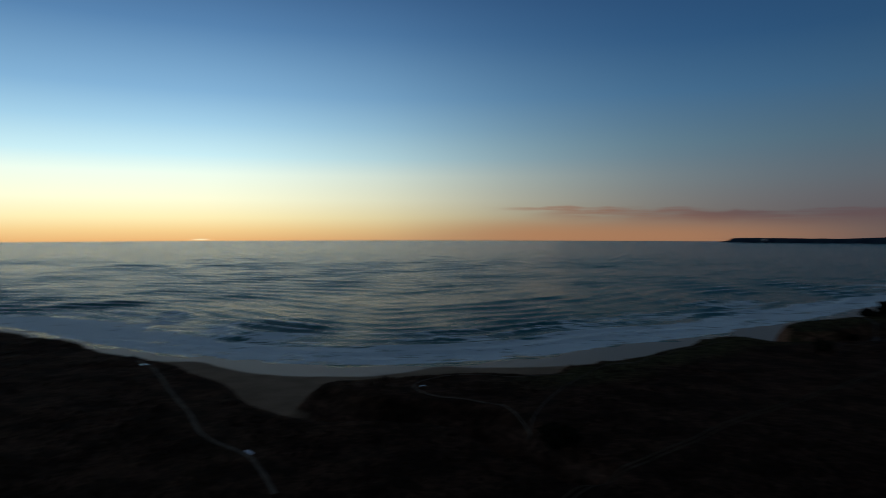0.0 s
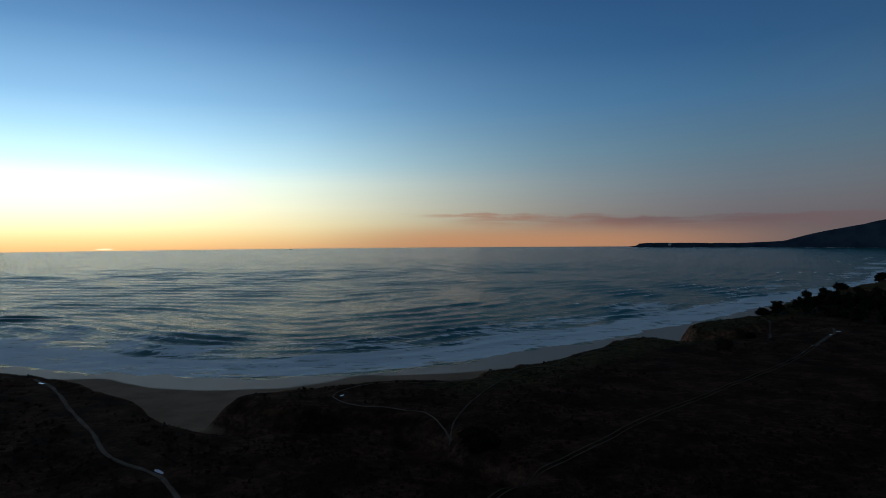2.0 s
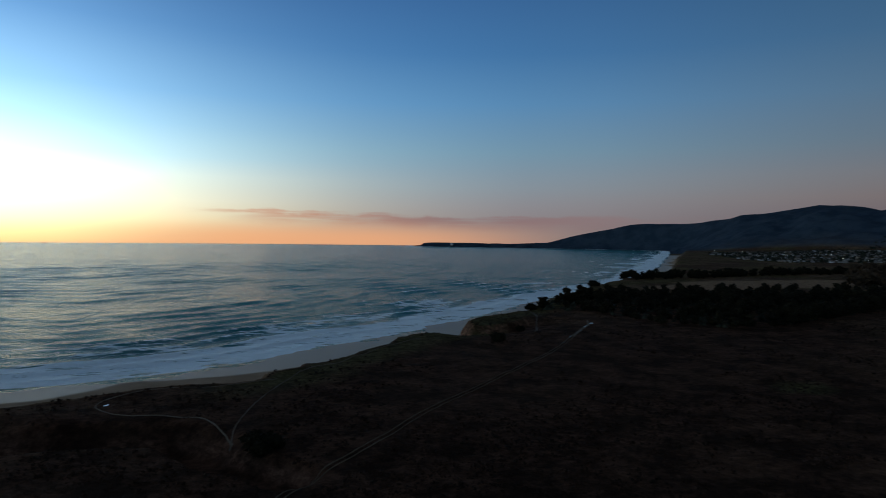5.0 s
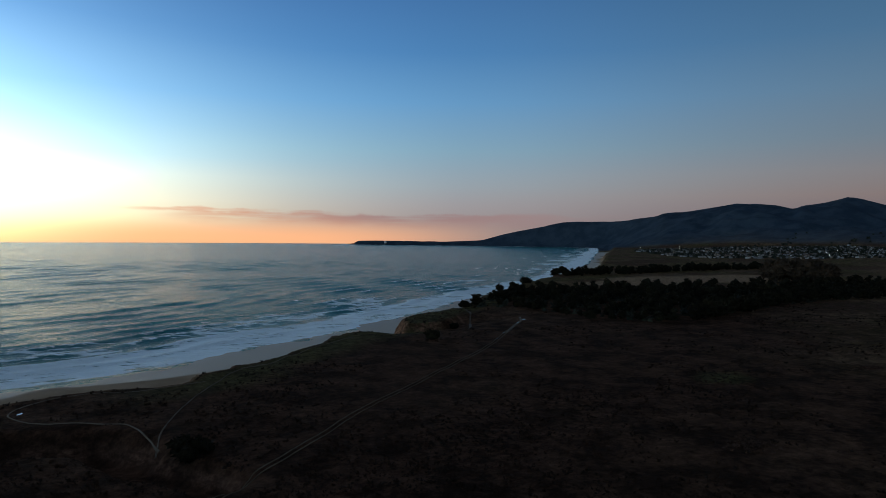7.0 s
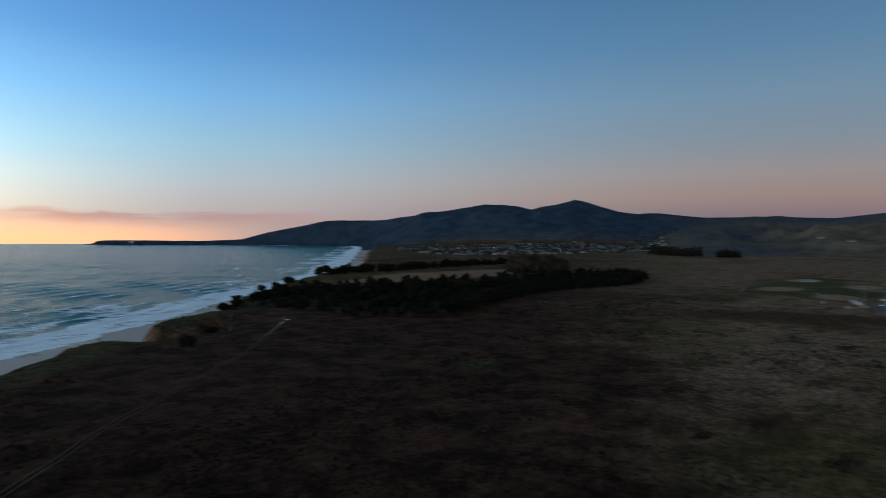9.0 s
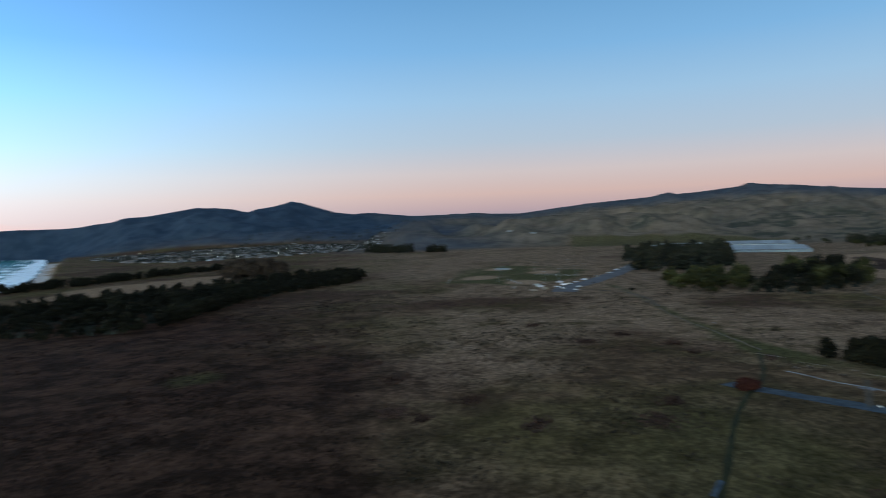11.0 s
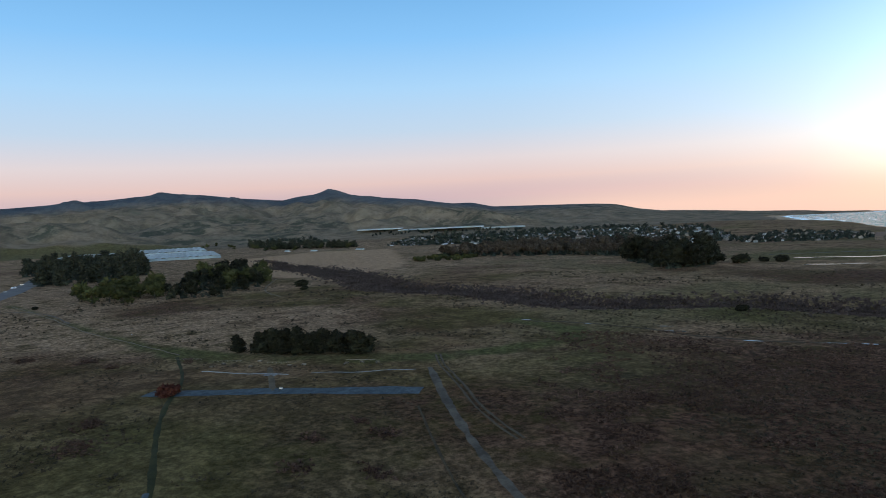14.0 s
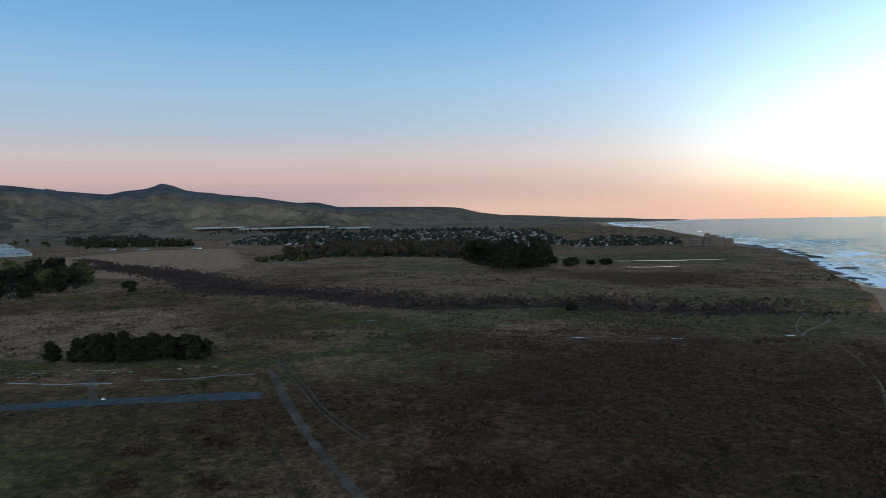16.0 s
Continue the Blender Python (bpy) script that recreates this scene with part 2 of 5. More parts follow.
def sea_build(nt, bsdf):
    lace = maths(nt, "SUBTRACT", noise_tex(nt, 0.09, 9, 0.74, stretch=(0.5, 1.9, 1)), 0.5)
    foam = mapped(nt, maths(nt, "ADD", attr(nt, "foam"), maths(nt, "MULTIPLY", lace, 3.0)), 0.36, 0.62)
    foam = maths(nt, "MULTIPLY", foam, mapped(nt, attr(nt, "foam"), 0.02, 0.2))
    water = mixed(nt, mapped(nt, attr(nt, "foam"), 0.0, 0.5), (0.008, 0.116, 0.120), (0.03, 0.15, 0.16))
    nt.links.new(mixed(nt, foam, water, (0.74, 0.88, 0.94)), bsdf.inputs["Base Color"])
    nt.links.new(mapped(nt, foam, 0, 1, 0.17, 0.6), bsdf.inputs["Roughness"])
    bsdf.inputs["IOR"].default_value = 1.33
    bsdf.inputs["Specular IOR Level"].default_value = 0.06

    def swell(scale, stretch, turn, detail, rough):
        tc = nt.nodes.new("ShaderNodeTexCoord")
        mp = nt.nodes.new("ShaderNodeMapping")
        mp.inputs["Rotation"].default_value, mp.inputs["Scale"].default_value = (0, 0, radians(turn)), stretch
        nt.links.new(tc.outputs["Object"], mp.inputs[0])
        n = nt.nodes.new("ShaderNodeTexNoise")
        n.inputs["Scale"].default_value, n.inputs["Detail"].default_value, n.inputs["Roughness"].default_value = scale, detail, rough
        nt.links.new(mp.outputs[0], n.inputs["Vector"])
        return n.outputs[0]

    # long swell, wind waves and ripples, all lying along the shore
    waves = maths(nt, "ADD", maths(nt, "MULTIPLY", swell(0.040, (0.6, 1.4, 1), -20, 4, 0.66), 6.2),
                  maths(nt, "ADD", maths(nt, "MULTIPLY", swell(0.16, (0.26, 1.3, 1), -20, 4, 0.7), 2.4), maths(nt, "MULTIPLY", swell(0.7, (0.6, 1.2, 1), -36, 3, 0.6), 0.3)))
    bump(nt, bsdf, waves, 1.0, 1.0)


M_GROUND = material("ground_cover", ground_build)
M_SEA = material("sea_water", sea_build)
M_DIRT = two_tone("pale_dirt", (0.056, 0.045, 0.035), (0.102, 0.085, 0.068), 0.12, relief=0.1)
M_TRACK = two_tone("worn_grass_track", (0.048, 0.039, 0.026), (0.080, 0.065, 0.045), 0.12, relief=0.1)
M_PUDDLE = two_tone("standing_water", (0.02, 0.024, 0.028), (0.03, 0.034, 0.036), 0.2, rough=0.06)
M_RUNWAY = two_tone("worn_blue_grey_tarmac", (0.024, 0.038, 0.049), (0.066, 0.090, 0.108), 0.22, rough=0.8, relief=0.02)
M_TARMAC = two_tone("grey_tarmac", (0.055, 0.057, 0.060), (0.085, 0.086, 0.090), 0.06, rough=0.8)
M_CONCRETE = two_tone("pale_concrete", (0.10, 0.105, 0.11), (0.19, 0.20, 0.205), 0.3, relief=0.02)
M_GRAVEL = two_tone("grey_gravel", (0.042, 0.037, 0.030), (0.100, 0.090, 0.074), 0.1, relief=0.1)
M_MOWN = two_tone("mown_grass", (0.018, 0.021, 0.008), (0.034, 0.037, 0.013), 0.12, relief=0.1)
M_BARK = two_tone("bark", (0.030, 0.023, 0.018), (0.060, 0.048, 0.036), 1.0, relief=0.05)
M_CYPRESS = two_tone("cypress_leaf", (0.0048, 0.005, 0.0028), (0.0125, 0.012, 0.006), 0.6, fine=3.0)
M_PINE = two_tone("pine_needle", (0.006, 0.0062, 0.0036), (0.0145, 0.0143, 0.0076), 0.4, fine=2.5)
# paler copy of the pine colour, with haze painted in for distant groves
M_PINE_HAZED = two_tone("hazed_pine_needle", (0.012, 0.0125, 0.0085), (0.031, 0.031, 0.019), 0.3, fine=2.0)
M_WILLOW = two_tone("yellow_green_leaf", (0.018, 0.020, 0.007), (0.040, 0.040, 0.013), 0.5, fine=2.5)
M_BROWNTREE = two_tone("russet_leaf", (0.024, 0.018, 0.013), (0.046, 0.034, 0.024), 0.4, fine=2.5)
M_RED = two_tone("red_twig", (0.032, 0.010, 0.007), (0.060, 0.021, 0.014), 0.6, fine=3)
M_SCRUB = two_tone("coyote_brush", (0.018, 0.015, 0.009), (0.050, 0.038, 0.023), 0.05, fine=1.2, island=True, spread=0.35)
M_HEATH = two_tone("red_brown_heath", (0.028, 0.016, 0.011), (0.076, 0.045, 0.032), 0.04, fine=1.0, island=True, spread=0.6)
# red-brown scrub colour with the backlit side's darkness painted in
M_SHADED_MOOR = two_tone("shade_darkened_moor", (0.009, 0.006, 0.004), (0.026, 0.014, 0.009), 0.04, fine=1.0, island=True, spread=0.35)
M_THICKET = two_tone("bare_creek_thicket", (0.030, 0.021, 0.018), (0.066, 0.047, 0.040), 0.05, fine=1.2, island=True, spread=0.4)
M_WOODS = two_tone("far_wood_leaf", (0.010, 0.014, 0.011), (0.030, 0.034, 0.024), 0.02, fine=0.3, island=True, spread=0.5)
M_WALLW = two_tone("pale_render", (0.22, 0.22, 0.218), (0.33, 0.33, 0.325), 0.3, spread=0.6)
M_FARWALL = two_tone("weathered_house_paint", (0.15, 0.155, 0.165), (0.36, 0.36, 0.36), 0.3, island=True, spread=0.7)
M_WALLT = two_tone("tan_render", (0.18, 0.15, 0.12), (0.25, 0.215, 0.18), 0.3, spread=0.3)
M_STONE = two_tone("sandstone_wall", (0.075, 0.060, 0.050), (0.115, 0.092, 0.076), 0.15, spread=0.1)
M_ROOF = two_tone("grey_shingle", (0.08, 0.075, 0.075), (0.15, 0.14, 0.14), 0.4, spread=0.5)
M_SLATE = two_tone("brown_roof_tile", (0.075, 0.058, 0.050), (0.12, 0.092, 0.078), 0.3, spread=0.1)
M_GLASS = two_tone("window_glass", (0.02, 0.025, 0.03), (0.03, 0.035, 0.04), 0.3, rough=0.08)
M_POLY = two_tone("greenhouse_sheeting", (0.12, 0.145, 0.148), (0.22, 0.245, 0.248), 0.03, rough=0.6, spread=0.3)
M_METAL = two_tone("galvanised_steel", (0.15, 0.155, 0.16), (0.24, 0.245, 0.25), 1.0, rough=0.55, metal=0.3)
M_ROCK = two_tone("dark_wet_rock", (0.03, 0.028, 0.026), (0.07, 0.06, 0.055), 0.2, rough=0.6, relief=0.3)
M_TYRE = two_tone("tyre_rubber", (0.02, 0.02, 0.02), (0.03, 0.03, 0.03), 2.0)
M_WHITE = two_tone("white_paint", (0.42, 0.43, 0.44), (0.55, 0.56, 0.57), 0.4, rough=0.5, spread=0.08)


# ---- helpers for shapes ----
def lattice(ix, iy, seed):
    h = np.sin(ix * 127.1 + iy * 311.7 + seed * 74.7) * 43758.5453
    return h - np.floor(h)


def field_noise(x, y, scale, octaves=3, seed=0):
    """Smooth noise from -1 to 1."""
    total, amp, norm = 0.0, 1.0, 0.0
    x, y = np.asarray(x, float) / scale, np.asarray(y, float) / scale
    for o in range(octaves):
        ix, iy = np.floor(x), np.floor(y)
        fx, fy = x - ix, y - iy
        ux, uy = fx * fx * (3 - 2 * fx), fy * fy * (3 - 2 * fy)
        a, b = lattice(ix, iy, seed + o), lattice(ix + 1, iy, seed + o)
        c, d = lattice(ix, iy + 1, seed + o), lattice(ix + 1, iy + 1, seed + o)
        total = total + amp * (a + (b - a) * ux + (c - a) * uy + (a - b - c + d) * ux * uy)
        norm += amp
        x, y, amp = x * 2.03, y * 2.03, amp * 0.5
    return total / norm * 2 - 1


def step(a, b, v):
    t = np.clip((np.asarray(v, float) - a) / (b - a), 0, 1)
    return t * t * (3 - 2 * t)


def smooth_line(pts, per=6):
    """A Catmull-Rom curve through the corners."""
    p = np.array(pts, float)
    p = np.vstack([2 * p[0] - p[1], p, 2 * p[-1] - p[-2]])
    out = []
    for i in range(1, len(p) - 2):
        for t in np.arange(per) / per:
            out.append(0.5 * (2 * p[i] + (p[i + 1] - p[i - 1]) * t + (2 * p[i - 1] - 5 * p[i] + 4 * p[i + 1] - p[i + 2]) * t * t
                              + (3 * p[i] - p[i - 1] - 3 * p[i + 1] + p[i + 2]) * t ** 3))
    out.append(p[-2])
    return np.array(out)


def line_distance(x, y, line):
    """The distance to a polyline, and how far along it the nearest place lies (0 to 1)."""
    best, along = np.full(x.shape, 1e12), np.zeros(x.shape)
    n = len(line) - 1
    for i in range(n):
        (ax, ay), (bx, by) = line[i], line[i + 1]
        dx, dy = bx - ax, by - ay
        t = np.clip(((x - ax) * dx + (y - ay) * dy) / (dx * dx + dy * dy + 1e-9), 0, 1)
        d = (x - ax - t * dx) ** 2 + (y - ay - t * dy) ** 2
        near = d < best
        best = np.where(near, d, best)
        along = np.where(near, (i + t) / n, along)
    return np.sqrt(best), along


def inside(x, y, poly):
    r = np.zeros(x.shape, bool)
    j = len(poly) - 1
    for i in range(len(poly)):
        (xi, yi), (xj, yj) = poly[i], poly[j]
        if yi != yj:
            r ^= ((yi > y) != (yj > y)) & (x < (xj - xi) * (y - yi) / (yj - yi) + xi)
        j = i
    return r


# ---- the lie of the land: bluff top at 0 m, sea at -18 m ----
SEA = -18.0
CLIFF = smooth_line([(2200, -4600), (2080, -4150), (2380, -3760), (1800, -2900), (1400, -2250), (1150, -1850), (950, -1650), (760, -1500), (570, -1310), (450, -1120), (395, -1040), (328, -966), (254, -850), (212, -733),
                     (170, -650), (136, -565), (115, -516), (91, -443), (20, -420), (-120, -360), (-300, -200), (-400, 0), (-440, 200),
                     (-430, 400), (-330, 425), (-255, 387), (-207, 357), (-161, 325), (-135, 304), (-100, 274), (-87, 262), (-77, 252), (-67, 249), (-60, 256), (-52, 264),
                     (-34, 270), (-12, 274), (24, 281), (48, 278), (58, 290), (98, 324), (150, 362), (176, 380), (205, 392), (222, 426),
                     (280, 459), (325, 500), (441, 610), (566, 707), (722, 829), (988, 1029), (1640, 1680), (2830, 2860), (2900, 3280),
                     (2600, 3640), (2250, 3930), (1850, 4150), (1840, 4290), (2000, 4700)], 4)
WATER = smooth_line([(2120, -4700), (2010, -4150), (2260, -3760), (1720, -2960), (1320, -2310), (1090, -1960), (890, -1760), (690, -1610), (500, -1390), (369, -1162), (270, -955), (205, -832), (136, -718),
                     (92, -676), (0, -640), (-150, -570), (-420, -330), (-560, 0), (-600, 300), (-520, 560), (-385, 560), (-227, 458), (-133, 407),
                     (-40, 392), (53, 416), (114, 456), (195, 501), (302, 579), (477, 718), (613, 815), (1000, 1125), (1650, 1765), (2800, 2950),
                     (2950, 3290), (2600, 3670), (2200, 3990), (1810, 4170), (1790, 4320), (1950, 4760)], 4)
FAR_EAST = [(9000, 6000), (9000, -6000)]
GULLY = smooth_line([(-98, 335), (-76, 284), (-60, 250), (-40, 229), (-14, 223), (9, 213), (20, 196), (26, 180), (34, 165)], 4)
WALL = smooth_line([(160, 380), (186, 390), (205, 391), (231, 394), (256, 410), (268, 430)], 4)
CREEK = smooth_line([(1009, -324), (817, -326), (640, -300), (552, -278), (465, -309), (363, -313), (315, -325), (264, -380), (186, -395), (138, -433), (90, -470), (40, -500)], 4)
# the skyline of the hills: compass bearing from the north, and height above the level in degrees
SKYLINE = [(-180, -1.2), (20, -1.2), (23.5, -1), (29, -0.8), (33.9, -0.5), (35.8, 0.1), (37.7, 0.5), (40.8, 1.15), (44.3, 1.3), (48.1, 1.55), (48.9, 1.85), (50.7, 2), (54.2, 2.62), (57, 2.45), (58.2, 2.17), (58.8, 2.4), (60.2, 2.6), (61.8, 3), (62.6, 2.85), (64, 2.4), (65.3, 2), (66.8, 1.8), (68.5, 1.86), (71.8, 1.52), (77, 1.55), (81, 1.45), (84, 1.8), (87.1, 2.1), (90.3, 2.3), (92.5, 2.45), (95.1, 2.6), (98.5, 2.9), (102, 2.85), (105, 2.45), (108.4, 2.15), (109.6, 2.4), (111, 2.55), (112.2, 2.95), (112.9, 2.85), (114, 2.4), (116.5, 2), (119.5, 1.78), (122.5, 1.28), (124.3, 1.27), (126, 0.85), (131.5, 0.74), (134.4, 0.67), (136.3, 0.55), (138, 0.2), (141.1, -0.02), (145, -0.25), (149.5, -0.5), (153.3, -0.78), (157, -1), (180, -1.2)]
SKY_AZ, SKY_EL = zip(*SKYLINE)


def land_height(x, y, full=False):
    x, y = np.asarray(x, float), np.asarray(y, float)
    r, az = np.hypot(x, y), np.degrees(np.arctan2(x, y))
    dc, _ = line_distance(x, y, CLIFF)
    top = inside(x, y, list(map(tuple, CLIFF)) + FAR_EAST)
    dc = np.where(top, dc, -dc)
    dw, _ = line_distance(x, y, WATER)
    dry = inside(x, y, list(map(tuple, WATER)) + FAR_EAST)
    dw = np.where(dry, dw, -dw)
    dc = dc + 5.0 * field_noise(x, y, 26, 3, 5) * step(1500, 900, r) + 1.5 * field_noise(x, y, 6, 2, 6) * step(700, 400, r)
    beach = SEA + 0.028 * (np.clip(dw, -400, 150) - 17) + 0.25 * field_noise(x, y, 60, 2, 3)
    plain = 0.9 * field_noise(x, y, 70, 3, 1) + 0.35 * field_noise(x, y, 9, 2, 2) + 6 * step(500, 1600, r) * field_noise(x, y, 600, 2, 9) * step(0, 300, dc)
    plain = plain + 1.8 * step(40, 0, dc) * field_noise(x, y, 30, 2, 8)
    plain = plain - 13 * step(2400, 4200, r) * step(140, 150, az)
    plain = plain + 11 * np.clip(field_noise(x, y, 330, 3, 29) + 0.25, 0, 1) * step(3300, 3800, r) * step(47, 40, az) * step(0, 60, dc)
    plain = plain + 20 * np.exp(-((x - 1020) / 330) ** 2 - ((y + 1480) / 300) ** 2)
    plain = plain + 28 * step(1500, 3600, r) * step(30, 55, az) * step(0, 700, dc)
    gd, ga = line_distance(x, y, GULLY)
    gw = 19 - 11 * ga
    gully = np.exp(-(np.maximum(gd + 3.0 * field_noise(x, y, 12, 3, 14) - gw * 0.35, 0) / (gw * 0.45)) ** 2)
    plain = plain - gully * (14.5 - 9.0 * ga)
    vd, va = line_distance(x, y, WALL)
    front = inside(x, y + 1.5 * field_noise(x, y, 8, 2, 15), [tuple(p) for p in WALL] + [(320, 430), (320, 300), (160, 300)])
    dip = step(-1.2, 1.2, np.where(front, vd, -vd)) * np.exp(-(vd / 30) ** 2) * step(0, 0.15, va) * step(1, 0.8, va)
    plain = plain - 5.0 * dip
    cove = step(3.2, 1.6, vd) * step(0, 0.12, va) * step(1, 0.85, va) * step(300, 340, y)
    cd, ca = line_distance(x, y, CREEK)
    creek = np.exp(-(cd / (16 + 14 * (1 - ca))) ** 2)
    plain = plain - creek * (2 + 7 * ca)
    edge = step(-9, 0.5, dc)
    z = beach + (plain - beach) * edge
    el = np.interp(az, SKY_AZ, SKY_EL)
    ridge = np.interp(az, [20, 42, 46, 70, 110, 125, 140, 155], [4500, 4480, 4350, 4500, 4450, 4200, 4000, 4300])
    foot = np.interp(az, [20, 40, 46, 60, 80, 110, 125, 140, 155], [4100, 3900, 3500, 3000, 2500, 2300, 2500, 2200, 2600])
    crest = 60 + ridge * np.tan(np.radians(el))
    t = np.clip((r - foot) / (ridge - foot), 0, 1)
    spur = (0.25 - np.abs(field_noise(x, y, 700, 4, 21))) * 1.1 + field_noise(x, y, 190, 3, 22) * 0.25
    rise = np.clip(t ** 1.15 + (spur + 0.16 * field_noise(x, y, 85, 3, 26)) * 2.0 * t * (1 - t) ** 0.8, 0, 1.02) * np.where(r > ridge, 1 - 0.5 * step(0, 500, r - ridge), 1)
    limit = 0.82 * (60 + r * np.tan(np.radians(np.maximum(el, 0.4))))
    knolls = 230 * np.clip(0.42 - np.abs(field_noise(x, y, 620, 3, 24)) * 1.35 + 0.14 * field_noise(x, y, 200, 3, 25) + 0.10 * (0.3 - np.abs(field_noise(x, y, 170, 3, 28))) + 0.06 * field_noise(x, y, 80, 2, 27), 0, 1) * step(2150, 2700, r) * step(3900, 3200, r) * step(62, 74, az) * step(135, 122, az)
    up = np.maximum(crest - z, 0) * rise * step(18, 23, az) * step(162, 156, az) * step(0, np.interp(az, [40, 50, 100, 140], [120, 350, 500, 900]), dc)
    z = z + np.where(top, np.maximum(up, np.minimum(knolls, np.maximum(limit - z, 0))), 0)
    if full:
        return z, dc, dw, top, np.maximum(gully, 0.7 * cove), cd, ca, rise, az, r
    return z


def polar_sheet(name, rings, angles, closed, surface, mat):
    """A sheet of quads in rings round the middle; surface gives heights and named values."""
    A, R = np.meshgrid(np.radians(angles), rings, indexing="ij")
    x, y = (R * np.sin(A)).ravel(), (R * np.cos(A)).ravel()
    z, values = surface(x, y)
    na, nr = len(angles), len(rings)
    idx = np.arange(na * nr).reshape(na, nr)
    nxt = np.roll(idx, -1, 0) if closed else idx[1:]
    cur = idx if closed else idx[:-1]
    quads = np.stack([cur[:, :-1], cur[:, 1:], nxt[:, 1:], nxt[:, :-1]], -1).reshape(-1, 4)[:, ::-1]
    me = bpy.data.meshes.new(name)
    me.vertices.add(len(x))
    me.vertices.foreach_set("co", np.stack([x, y, z], -1).astype(np.float32).ravel())
    me.loops.add(quads.size)
    me.loops.foreach_set("vertex_index", quads.astype(np.int32).ravel())
    me.polygons.add(len(quads))
    me.polygons.foreach_set("loop_start", (np.arange(len(quads)) * 4).astype(np.int32))
    me.polygons.foreach_set("loop_total", np.full(len(quads), 4, np.int32))
    me.polygons.foreach_set("use_smooth", np.ones(len(quads), bool))
    for k, v in values.items():
        at = me.attributes.new(k, "FLOAT", "POINT")
        at.data.foreach_set("value", v.astype(np.float32))
    me.update(calc_edges=True)
    me.materials.append(mat)
    return new(name, me)


BROWN_FIELD = [(1250, -300), (1439, -553), (1318, -678), (838, -457), (790, -420), (730, -330), (760, -250), (900, -215)]
FAR_GREEN = [(1950, 160), (2330, 200), (2330, -480), (1950, -400)]
GREEN_PATH = smooth_line([(720, 20), (600, -5), (481, -27), (353, -56), (307, -85), (271, -122), (250, -150), (240, -185), (250, -230), (300, -236)], 4)
SOUTH_MEADOW = [(520, -700), (470, -860), (380, -900), (290, -820), (330, -700), (430, -650)]
BALL_FIELDS = [(1010, 254), (770, 215), (720, 120), (830, 70), (1030, 60), (1120, 210)]
NORTH_FIELD = [(540, 610), (700, 700), (930, 670), (1020, 600), (960, 545), (640, 570)]


def soft_poly(x, y, poly, w):
    d, _ = line_distance(x, y, np.array(poly + poly[:1], float))
    return step(-w, w, np.where(inside(x, y, poly), d, -d) + w * 1.2 * field_noise(x, y, w * 3, 2, 41))


